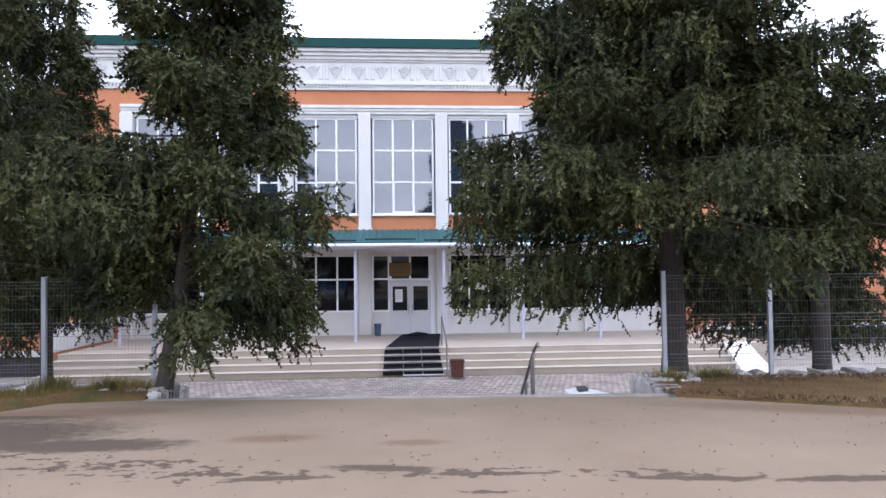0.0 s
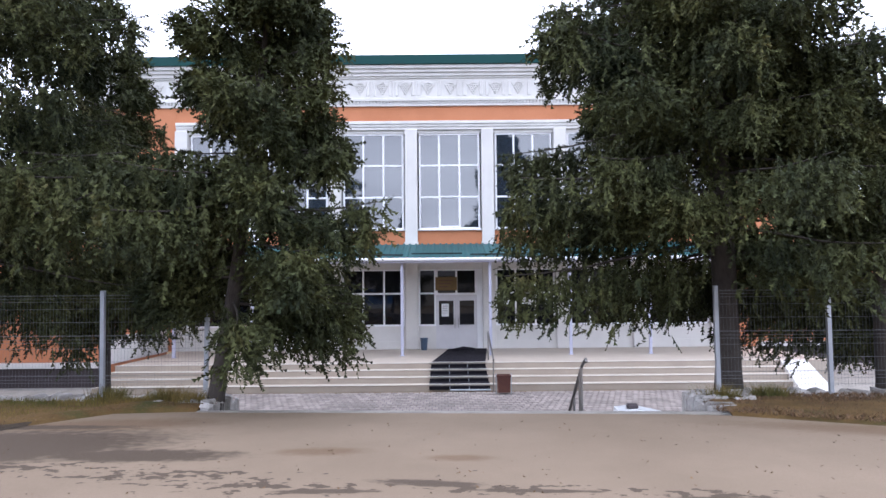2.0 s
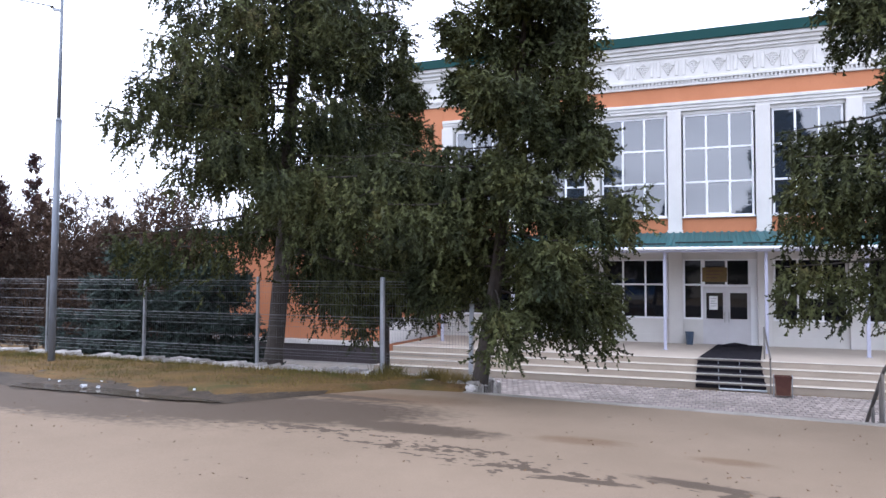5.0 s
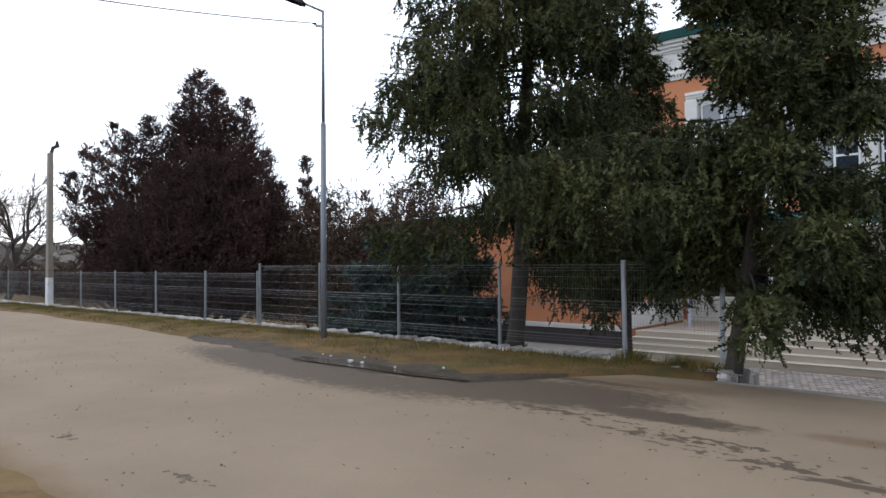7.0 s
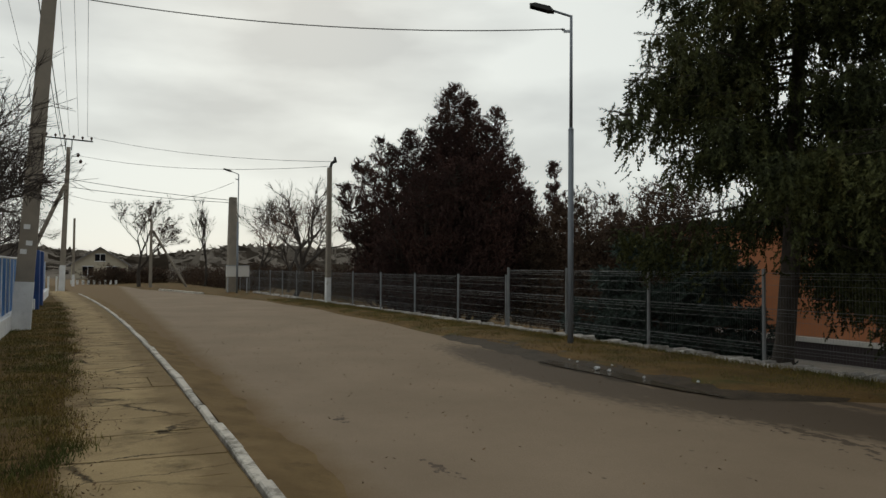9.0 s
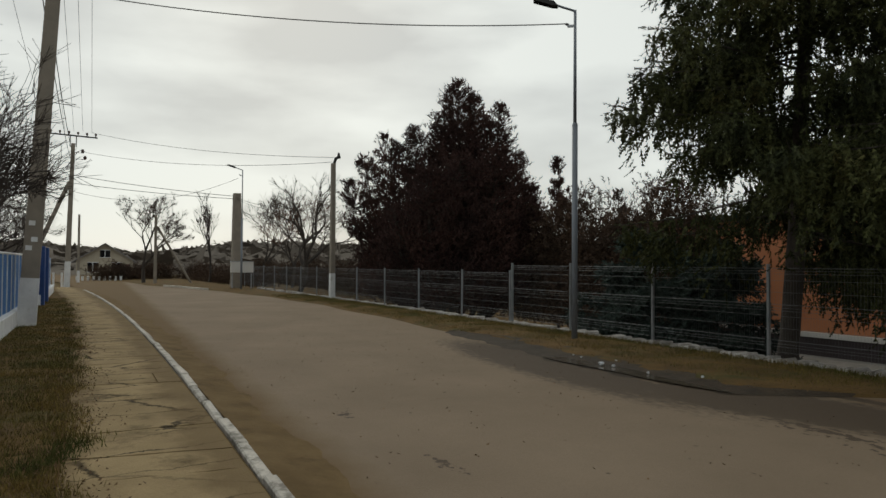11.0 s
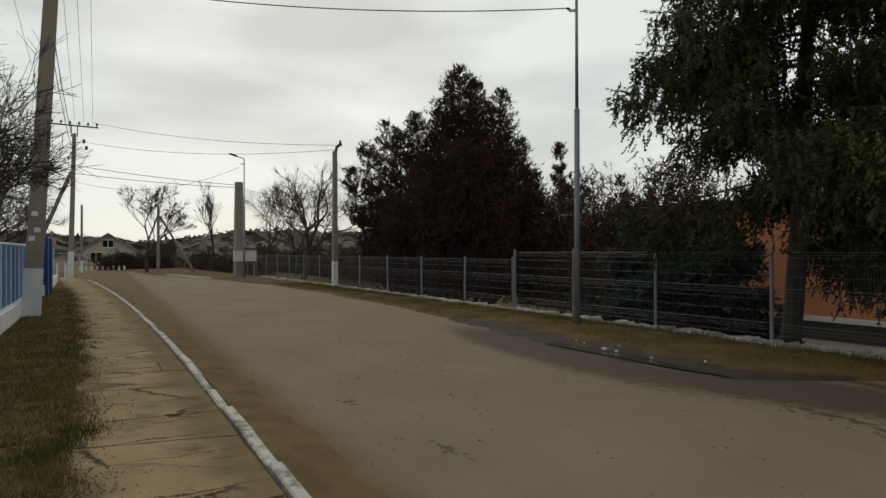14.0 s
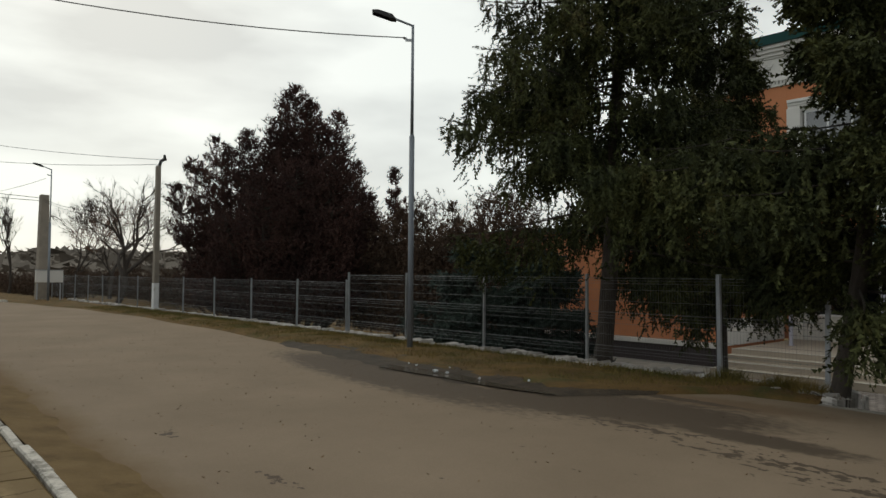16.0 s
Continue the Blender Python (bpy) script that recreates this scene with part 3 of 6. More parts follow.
def build_kerb():
    kerb = root("kerb", pose(-10, 1.1, road_z(-10)), "worn white-painted concrete kerb", "kerb", kind="structure")
    rnd = random.Random(5)
    stone = Mesh().box(-0.492, 0.492, -0.05, 0.052, -0.16, 0.100, 0.014).data("kerb_stone", M_KERB)
    stone2 = Mesh().box(-0.49, 0.42, -0.05, 0.045, -0.16, 0.092, 0.02).data("kerb_stone", M_KERB)
    x = 6.0
    while x > -42:
        dy = kerb_y(x) - kerb_y(x - 1.0)
        p = pose(x - 0.5 + 10, kerb_y(x - 0.5) - 0.08 - 1.1 + rnd.uniform(-0.005, 0.005), SLOPE * (x - 0.5 + 10) + rnd.uniform(-0.006, 0.003), rnd.uniform(-2, 2), rnd.uniform(-0.5, 0.5) + 0.07, math.degrees(math.atan(dy)) + rnd.uniform(-1, 1))
        part("kerb_stone", stone if rnd.random() < 0.8 else stone2, M_KERB, kerb, at=p)
        x -= 1.0


build_kerb()


def build_sand_drift():
    """Sand and soil washed up against the road side of the kerb."""
    rnd = random.Random(23)
    me = Mesh()
    n, m = 260, 7
    for i in range(n + 1):
        x = 6 - 48 * i / n
        y0 = kerb_y(x) - 0.035
        w = 0.55 + 0.10 * math.sin(1.9 * x) * math.sin(0.7 * x) + 0.03 * math.sin(7.1 * x)
        for j in range(m + 1):
            t = j / m
            z = 0.078 * (1 - t) ** 1.4 + 0.002 + (rnd.uniform(-0.006, 0.006) if 0 < j < m else -0.012 * (j == m))
            me.v.append((x, y0 + w * t, road_z(x) + z))
    for i in range(n):
        for j in range(m):
            a = i * (m + 1) + j
            me.f.append((a, a + 1, a + m + 2, a + m + 1))
    single("sand_drift", me, M_SAND, Matrix(), "brown sand washed against the kerb", "sand", kind="structure", smooth=True)


build_sand_drift()


def blades(name, n, area, mat, label, hmin, hmax, seed, z_of, w=0.006, category="grass", bend=0.5):
    rng = np.random.default_rng(seed)
    pts = []
    while sum(len(p) for p in pts) < n:
        q = area(rng, n)
        pts.append(q)
    p = np.concatenate(pts)[:n]
    z = np.array([z_of(x, y) for x, y in p])
    h = rng.uniform(hmin, hmax, len(p))
    ang = rng.uniform(0, 2 * np.pi, len(p))
    lean = rng.uniform(-1, 1, (len(p), 2)) * (h * bend)[:, None]
    base = np.stack([p[:, 0], p[:, 1], z - 0.01], 1)
    side = np.stack([np.cos(ang), np.sin(ang), np.zeros(len(p))], 1) * w
    tip = base + np.concatenate([lean, h[:, None]], 1)
    ob = new(name, triangles(name, np.stack([base - side, base + side, tip], 1), mat))
    return tagged(ob, label, category, kind="stuff")


def verge_area(rng, n):
    x = rng.uniform(-34, -4.6, n)
    lo = np.array([verge_y(a) for a in x]) + 0.1
    hi = 10.3 + 0.055 * x
    t = rng.beta(1.8, 1.1, n)
    y = lo + (hi - lo) * t
    keep = np.sin(x * 1.7) * np.sin(y * 2.3 + x) + rng.uniform(-1.2, 1, n) > -0.5
    wet = (np.abs(x + 9.4) < 4.9) & (y < lo + 0.55)
    return np.stack([x, y], 1)[keep & ~wet]


blades("verge_grass", 60000, verge_area, M_GRASS, "short dull green and straw grass on the verge", 0.03, 0.10, 1, lambda x, y: road_z(x) + 0.03, 0.006)


def bank_area(rng, n):
    x = -1.5 - 30 * rng.random(n) ** 1.6
    hi = np.array([kerb_y(a) - 1.30 - 0.12 * max(0.0, min(1.0, (-a - 6) / 20)) for a in x]) + 0.16 * np.sin(3.1 * x) * np.sin(1.3 * x)
    y = hi + rng.normal(0.0, 0.07, n) - 2.4 * rng.beta(1.0, 1.3, n)
    keep = np.sin(x * 1.3) * np.sin(y * 3.1 + x) + rng.uniform(-1.2, 1, n) > -0.4
    return np.stack([x, y], 1)[keep]


blades("bank_grass", 90000, bank_area, M_GRASS, "short brown-green grass beside the pavement", 0.02, 0.075, 2, lambda x, y: road_z(x) + 0.115, 0.005)


def leaf_area(rng, n):
    k = rng.random(n)
    x = np.where(k < 0.25, rng.uniform(-16, -3.8, n), np.where(k < 0.45, rng.uniform(3.3, 9, n), -1.5 - 26 * rng.random(n) ** 1.4))
    hi = 10.35 + 0.055 * x
    lo = np.array([verge_y(a) for a in x])
    y = np.where(k < 0.45, lo + (hi - lo) * rng.beta(1.2, 1.2, n), np.array([kerb_y(a) for a in x]) - 1.52 + 0.16 * np.sin(2.3 * x) + rng.normal(0, 0.22, n))
    return np.stack([x, y], 1)


blades("fallen_leaves", 11000, leaf_area, M_LEAF, "dead brown leaves scattered on the ground", 0.005, 0.022, 4, lambda x, y: road_z(x) + (0.06 if y > 2 else 0.125), 0.011, "leaves", 1.6)


def road_area(rng, n):
    x = -20 + 26 * rng.random(n)
    y = rng.uniform(1.5, 8.6, n)
    keep = y < np.array([verge_y(a) for a in x]) - 0.1
    return np.stack([x, y], 1)[keep]


blades("road_debris", 900, road_area, M_LEAF, "small dead leaves and crumbs lying on the asphalt", 0.005, 0.018, 14, lambda x, y: road_z(x) + 0.012, 0.012, "leaves", 1.8)


def puddle(cx, cy, rx, ry, seed, label):
    rnd = random.Random(seed)
    me = Mesh()
    n = 40
    ring = []
    for i in range(n):
        t = 2 * math.pi * i / n
        k = 1 + 0.16 * math.sin(3 * t + seed) + 0.12 * math.sin(5 * t) + rnd.uniform(-0.05, 0.05)
        ring.append((rx * k * math.cos(t), ry * k * math.sin(t), SLOPE * rx * k * math.cos(t) * 0.0))
    me.quad(*ring)
    single("puddle", me, M_WATER, pose(cx, cy, road_z(cx) + 0.019, 0, 0.07, 2), label, "puddle", kind="structure")


def build_mud():
    """A ragged sheet of wet mud between the asphalt and the grass."""
    rnd = random.Random(17)
    me = Mesh()
    n, m = 150, 6
    for i in range(n + 1):
        x = -5.6 - 9.2 * i / n
        env = math.sin(math.pi * i / n) ** 0.45
        lo = verge_y(x) - 0.05 - env * (0.45 + 0.12 * math.sin(5.3 * x) * math.sin(2.1 * x))
        hi = lo + 0.1 + env * (0.92 + 0.16 * math.sin(3.7 * x) + 0.1 * math.sin(8.9 * x))
        for j in range(m + 1):
            edge = j in (0, m)
            me.v.append((x, lo + (hi - lo) * j / m, road_z(x) + 0.004 + 0.036 * (j / m) ** 1.5 + (0.0 if edge else rnd.uniform(-0.003, 0.003))))
    for i in range(n):
        for j in range(m):
            a = i * (m + 1) + j
            me.f.append((a, a + 1, a + m + 2, a + m + 1))
    single("mud", me, M_MUD, Matrix(), "wet dark mud at the road edge", "mud", kind="structure", smooth=True)


build_mud()
puddle(-8.5, 6.88, 1.8, 0.20, 2, "shallow muddy puddle along the verge")


def build_litter():
    rnd = random.Random(9)
    for i, (x, y, s) in enumerate(((-9.05, 7.2, 0.085), (-8.1, 7.3, 0.045), (-9.9, 7.45, 0.035), (-7.5, 7.75, 0.04), (-9.3, 7.7, 0.035), (-8.85, 7.28, 0.05), (-10.2, 7.5, 0.03))):
        bm = bmesh.new()
        bmesh.ops.create_icosphere(bm, subdivisions=2, radius=s * 0.6)
        for w in bm.verts:
            w.co *= rnd.uniform(0.35, 1.25)
            w.co.z *= 0.75
        me = bpy.data.meshes.new("plastic_litter")
        bm.to_mesh(me)
        bm.free()
        me.materials.append(M_TRASH)
        single("plastic_litter", me, None, pose(x + 0.2, y - 0.28, road_z(x) + 0.03 + s * 0.3, 0, 0, 40 * i), "crumpled white plastic lying in the puddle", "litter", "litter in the puddle")


build_litter()


# ---- the drop to the forecourt: retaining edge, steps, pavers ----
def build_court():
    court = root("forecourt", site(0, 16, COURT), "lower forecourt of small grey pavers", "pavement", kind="structure")
    part("apron", Mesh().box(-24, -10.3, -5.6, 12.6, -0.4, -0.02).box(11.7, 26, -5.6, 12.6, -0.4, -0.02), M_CONC, court, "plain grey concrete apron")
    part("bed", Mesh().box(-10.3, 11.7, -6.3, 5.25, -0.3, -0.014), M_PLINTH, court, "dark sand in the joints")
    me = Mesh()
    rnd = random.Random(2)
    row = 0
    W, D = 0.17, 0.30
    one = Mesh().box(0.012, W - 0.012, 0.02, D - 0.02, -0.03, 0.0).data("paver", M_PAVER)
    c = 0.9
    while c < 5.2:
        u = -10.2 + (W / 2 if row % 2 else 0)
        while u < 9.5:
            h = rnd.uniform(-0.003, 0.004)
            if row < 8 and -3.05 < u < 2.9:
                part("paver", one, None, court, at=pose(u, c, h))
                u += W
                continue
            n = len(me.v)
            for z in (h, -0.03):
                me.v += [(u + 0.012, c + 0.02, z), (u + W - 0.012, c + 0.02, z), (u + W - 0.012, c + D - 0.02, z), (u + 0.012, c + D - 0.02, z)]
            me.f += [(n, n + 1, n + 2, n + 3), (n, n + 4, n + 5, n + 1), (n + 1, n + 5, n + 6, n + 2), (n + 2, n + 6, n + 7, n + 3), (n + 3, n + 7, n + 4, n)]
            u += W
        c += D
        row += 1
    ob = part("pavers", me, M_PAVER, court, kind="stuff")
    # concrete steps down from the road, behind its edge
    steps = root("garden_steps", pose(-0.6, 9.25, -0.02), "grey concrete steps going down behind the road edge", "steps", kind="structure")
    for i in range(9):
        part("step", Mesh().box(-3.1, 3.5, 0.02 + i * 0.3, 0.35 + i * 0.3, -1.6, -0.02 - 0.17 * i), M_CONC, steps)


build_court()


def build_plinth():
    """The low crumbling wall under the fence, stone by stone."""
    rnd = random.Random(12)
    for name, xa, xb in (("fence_footing", -4.0, -44), ("fence_footing", 3.05, 30)):
        me = Mesh()
        x, sgn = xa, (1 if xb > xa else -1)
        while (xb - x) * sgn > 0:
            w = rnd.uniform(0.06, 0.24)
            x1 = x + sgn * w
            a, b = min(x, x1), max(x, x1)
            y = fence_y((a + b) / 2)
            top = rnd.uniform(0.0, 0.085)
            z = road_z(a)
            me.box(a + 0.004, b - 0.004, y - 0.14 + rnd.uniform(-0.12, 0.08), y + 0.22, z - 1.7, z + top, 0.03)
            x = x1
        for k in range(9):
            py = 9.28 + 0.13 * k
            me.box(xa + sgn * -0.16 + rnd.uniform(-0.06, 0.03), xa + 0.12 + rnd.uniform(-0.05, 0.1), py, py + 0.125, road_z(xa) - 1.7, road_z(xa) + rnd.uniform(-0.05, 0.09), 0.03)
        for _ in range(60):
            px = xa + sgn * abs(rnd.gauss(0.1, 0.35)) - sgn * 0.15
            py = fence_y(xa) - rnd.uniform(0.0, 0.75)
            s = rnd.uniform(0.03, 0.09)
            me.box(px - s, px + s, py - s * 0.8, py + s * 0.8, road_z(px) - 0.3, road_z(px) + s * 0.8 + 0.02, s * 0.3)
        me.v = [(p[0] + rnd.uniform(-0.022, 0.022), p[1] + rnd.uniform(-0.03, 0.03), p[2] + rnd.uniform(-0.022, 0.022)) for p in me.v]
        ob = single(name, me, M_RUBBLE, Matrix(), "low crumbling whitewashed stone footing under the fence", "footing", kind="structure")


build_plinth()
for xa, xb in ((-44.0, -4.0), (3.1, 30.0)):
    core = Mesh()
    n = 40
    for i in range(n + 1):
        x = xa + (xb - xa) * i / n
        core.v += [(x, verge_y(x) + 0.05, road_z(x) - 1.7), (x, verge_y(x) + 0.05, road_z(x) - 0.02), (x, fence_y(x) + 0.1, road_z(x) + 0.0), (x, fence_y(x) + 0.1, road_z(x) - 1.7)]
    for i in range(n):
        for j in range(4):
            a, b = 4 * i + j, 4 * i + (j + 1) % 4
            core.f.append((a, b, b + 4, a + 4))
    core.f += [(0, 1, 2, 3), (4 * n + 3, 4 * n + 2, 4 * n + 1, 4 * n)]
    single("retaining_bank", core, M_EARTH, Matrix(), "earth bank held by the fence footing", "bank", kind="structure")


def gate_area(rng, n):
    x = 2.9 + 7 * rng.random(n)
    lo = np.array([verge_y(a) for a in x])
    y = lo + (10.4 + 0.055 * x - lo) * rng.beta(1.1, 1.0, n)
    return np.stack([x, y], 1)


blades("dry_leaf_litter", 16000, gate_area, M_LEAF, "dry brown leaves and stalks on the verge", 0.01, 0.06, 8, lambda x, y: road_z(x) + 0.045, 0.01, "leaves", 1.3)


# ---- the school: facade, platform, awning ----
FC, FLOOR = 28.8, -0.80
WING_U, WING_C = -10.65, 23.4 - FC
BAYS = [(-3.75 - 6.4, -3.75 - 3.2), (-3.75 - 3.2, -3.75), (-3.75, -0.57), (-0.57, 2.62), (2.62, 5.65), (5.65, 8.8), (8.8, 12.0)]
PILS = [-10.15, -6.95, -3.75, -0.57, 2.62, 5.65, 8.8, 12.0]
school = root("school_building", site(0, FC, FLOOR), "two-storey orange and white school with tall windows", "building")


def window(parent, u0, u1, z0, z1, cols, rows, glass, y=0.0, bar=0.07, open_pane=None):
    """Frame and panes of one glazed opening, in the facade's plane."""
    w = root("window", pose((u0 + u1) / 2, y, z0), "", "")
    w.parent = parent
    hw, h = (u1 - u0) / 2, z1 - z0
    fr = Mesh()
    fr.box(-hw, -hw + bar, 0, 0.09, 0, h).box(hw - bar, hw, 0, 0.09, 0, h).box(-hw + bar, hw - bar, 0, 0.09, 0, bar).box(-hw + bar, hw - bar, 0, 0.09, h - bar, h)
    for c in cols:
        fr.box(-hw + c * 2 * hw - bar / 2, -hw + c * 2 * hw + bar / 2, 0.004, 0.086, bar, h - bar)
    for r in rows:
        fr.box(-hw + bar, hw - bar, 0.008, 0.082, r * h - bar / 2, r * h + bar / 2)
    part("frame", fr, M_PVC, w)
    xs = [0] + list(cols) + [1]
    zs = [0] + list(rows) + [1]
    for i in range(len(xs) - 1):
        for j in range(len(zs) - 1):
            tilt = random.uniform(-0.004, 0.004)
            part("pane", Mesh().quad((-hw + xs[i] * 2 * hw, 0.045 + tilt, zs[j] * h), (-hw + xs[i + 1] * 2 * hw, 0.045 - tilt, zs[j] * h),
                                     (-hw + xs[i + 1] * 2 * hw, 0.045 - tilt, zs[j + 1] * h), (-hw + xs[i] * 2 * hw, 0.045 + tilt, zs[j + 1] * h)), glass, w)
    if open_pane:
        a, b, zb, zt = open_pane
        s = Mesh()
        s.box(a, b, -0.02, 0.0, zb, zb + 0.06).box(a, b, -0.02, 0.0, zt - 0.06, zt).box(a, a + 0.06, -0.02, 0.0, zb + 0.06, zt - 0.06).box(b - 0.06, b, -0.02, 0.0, zb + 0.06, zt - 0.06)
        part("casement", s, M_PVC, w)
    return w


def build_school():
    z = lambda h: h - FLOOR
    # wing walls and the masonry between the openings
    part("wing_wall", Mesh().box(-13.6, -10.4, -0.02, 9, z(FLOOR), z(9.4)), M_ORANGE, school, "flat orange plaster wall")
    part("wing_wall", Mesh().box(12.25, 15.6, -0.02, 9, z(FLOOR), z(9.4)), M_ORANGE, school, "flat orange plaster wall")
    part("wing_sill", Mesh().box(-24.0, WING_U, WING_C - 0.14, WING_C, z(-0.87), z(-0.69), 0.01), M_WHITE, school, "white ledge above the plinth")
    part("wing_sill", Mesh().box(13.6, 32.0, -0.16, 0.0, z(FLOOR), z(-0.60), 0.01), M_WHITE, school, "white ledge above the plinth")
    part("plinth", Mesh().box(-24.0, WING_U, WING_C - 0.08, WING_C, z(-1.9), z(-0.87)), M_PLINTH, school, "dark brown painted plinth")
    part("plinth", Mesh().box(13.6, 32, -0.10, 0.0, z(-2.2), z(FLOOR)), M_PLINTH, school, "dark brown painted plinth")
    part("upper_wall", Mesh().box(-10.4, 12.25, 0.0, 0.5, z(8.69), z(9.33)), M_ORANGE, school, "orange band over the windows")
    part("apron_wall", Mesh().box(-10.4, 12.25, 0.02, 0.5, z(2.6), z(4.10)), M_ORANGE, school, "orange band under the windows")
    part("rear_wall", Mesh().box(-13.6, 15.6, 9, 9.3, z(-2), z(10.9)), M_ORANGE, school)
    for x0, x1, c0 in ((-24.0, WING_U, WING_C), (15.6, 32, 0.0)):
        part("low_wing", Mesh().box(x0, x1, c0, 8.5 if c0 == 0 else -0.03, z(-1.9), z(3.4)), M_ORANGE, school, "low orange plastered side wing")
        part("low_wing_roof", Mesh().box(x0 - 0.2, x1 + 0.2, c0 - 0.25, 8.7 if c0 == 0 else -0.03, z(3.4), z(3.62), 0.02), M_ROOF, school, "dark green flat roof edge")
    part("wing_dado", Mesh().box(WING_U, WING_U + 0.03, WING_C + 0.02, -0.03, z(FLOOR), z(0.14)), M_WHITE, school, "white lower wall beside the platform")
    part("interior_floor", Mesh().box(-10.4, 12.25, 0.6, 9, z(-1.2), z(FLOOR)), M_PLATE, school)
    # mouldings over the windows
    for i, (za, zb, d) in enumerate(((8.33, 8.45, 0.06), (8.45, 8.56, 0.10), (8.56, 8.69, 0.15))):
        part("lintel_moulding", Mesh().box(-10.4, 12.25, -d, 0.5, z(za), z(zb), 0.012), M_STUCCO, school)
    # entablature: dentils, frieze with grapes and flutes, cornice
    part("dentil_band", Mesh().box(-13.7, 15.7, -0.10, 0.5, z(9.33), z(9.42), 0.01).box(-13.75, 15.75, -0.14, 0.5, z(9.54), z(9.66), 0.015), M_STUCCO, school)
    block = Mesh().box(0, 0.07, -0.12, 0.0, 0.0, 0.12).data("dentil", M_STUCCO)
    u = -13.6
    while u < 15.5:
        part("dentil", block, None, school, at=pose(u, 0, z(9.42)))
        u += 0.14
    part("frieze", Mesh().box(-13.62, 15.62, 0.0, 9.2, z(9.42), z(10.62)), M_STUCCO, school, "white frieze with plaster grapes")
    for za, zb, dd in ((10.52, 10.60, 0.06), (10.60, 10.74, 0.13), (10.74, 10.88, 0.22), (10.88, 11.03, 0.32)):
        part("cornice", Mesh().box(-13.6 - dd, 15.6 + dd, -dd, 9.2, z(za), z(zb), 0.012), M_STUCCO, school)
    grape = bmesh.new()
    for r in range(5):
        for k in range(5 - r):
            m = Matrix.Translation((0.095 * (k - (4 - r) / 2), -0.03, -0.085 * r)) @ Matrix.Diagonal((1, 0.7, 1, 1))
            bmesh.ops.create_icosphere(grape, subdivisions=1, radius=0.055, matrix=m)
    for s in (-1, 1):
        bmesh.ops.create_cube(grape, size=1, matrix=Matrix.Translation((s * 0.15, -0.02, 0.09)) @ Matrix.Rotation(s * 0.5, 4, "Y") @ Matrix.Diagonal((0.24, 0.05, 0.09, 1)))
    bmesh.ops.create_cube(grape, size=1, matrix=Matrix.Translation((0, -0.02, 0.13)) @ Matrix.Diagonal((0.04, 0.05, 0.12, 1)))
    gme = bpy.data.meshes.new("grape_relief")
    grape.to_mesh(gme)
    grape.free()
    gme.materials.append(M_STUCCO)
    flute = Mesh().box(-0.075, 0.075, -0.035, 0.01, 0, 0.62, 0.02).data("flute", M_STUCCO)
    u, k = -13.15, 0
    while u < 15.2:
        part("grape_relief", gme, None, school, at=pose(u, 0, z(10.22)))
        if k % 4 != 2:
            for s in (-0.13, 0.13):
                part("flute", flute, None, school, at=pose(u + 0.47 + s, 0, z(9.78)))
        else:
            part("flute", flute, None, school, at=pose(u + 0.47, 0, z(9.78)))
        u += 0.95
        k += 1
    part("roof", Mesh().extrude([(-0.42, z(11.03)), (-0.42, z(11.06)), (-0.40, z(11.42)), (4.5, z(12.6)), (9.5, z(11.4)), (9.5, z(11.03))], -14.0, 16.0, "x"), M_ROOF, school, "dark green metal roof edge")
    # pilasters over both storeys
    for p in PILS:
        part("pilaster", Mesh().box(p - 0.26, p + 0.26, -0.16, 0.4, z(3.50), z(8.33), 0.015).box(p - 0.29, p + 0.29, -0.19, 0.0, z(3.50), z(3.62), 0.01), M_WHITE, school, "plain white pilaster")
        part("column", Mesh().box(p - 0.27, p + 0.27, -0.14, 0.5, z(FLOOR), z(2.95), 0.015), M_WHITE, school, "white square column")
    part("ground_lintel", Mesh().box(-10.4, 12.25, 0.0, 0.5, z(2.48), z(2.95)), M_WHITE, school)
    for i, (a, b) in enumerate(BAYS):
        a, b = a + 0.27, b - 0.27
        w = window(school, a + 0.05, b - 0.05, z(4.15), z(8.20), (1 / 3, 2 / 3), (0.335, 0.665), M_GLASS, 0.10, 0.075,
                   (-0.43, 0.43, 0.08, 1.40) if i == 3 else None)
        part("reveal", Mesh().box(a, b, 0.05, 0.5, z(8.20), z(8.33)), M_STUCCO, school)
        part("window_sill", Mesh().box(a, b, -0.10, 0.2, z(4.09), z(4.15), 0.01), M_PVC, school)
        if i == 3:
            continue
        part("wall_panel", Mesh().box(a, b, 0.03, 0.4, z(FLOOR), z(0.14)).box(a, b, 0.0, 0.03, z(FLOOR), z(-0.47)), M_WHITE, school)
        window(school, a + 0.02, b - 0.02, z(0.14), z(2.50), (1 / 3, 2 / 3), (0.57,), M_GLASSD, 0.06, 0.07)
    # entrance bay: fixed light, double door, transom
    a, b = -0.30, 2.35
    w = window(school, a, 0.42, z(0.14), z(2.50), (), (0.57,), M_GLASSD, 0.06, 0.07)
    part("wall_panel", Mesh().box(a, 0.42, 0.03, 0.4, z(FLOOR), z(0.14)).box(a, 0.42, 0.0, 0.03, z(FLOOR), z(-0.47)), M_WHITE, school)
    window(school, 0.42, 2.12, z(1.42), z(2.50), (0.5,), (), M_GLASSD, 0.06, 0.08)
    part("door_jamb", Mesh().box(2.12, b + 0.05, 0.02, 0.3, z(FLOOR), z(2.50)), M_PVC, school)
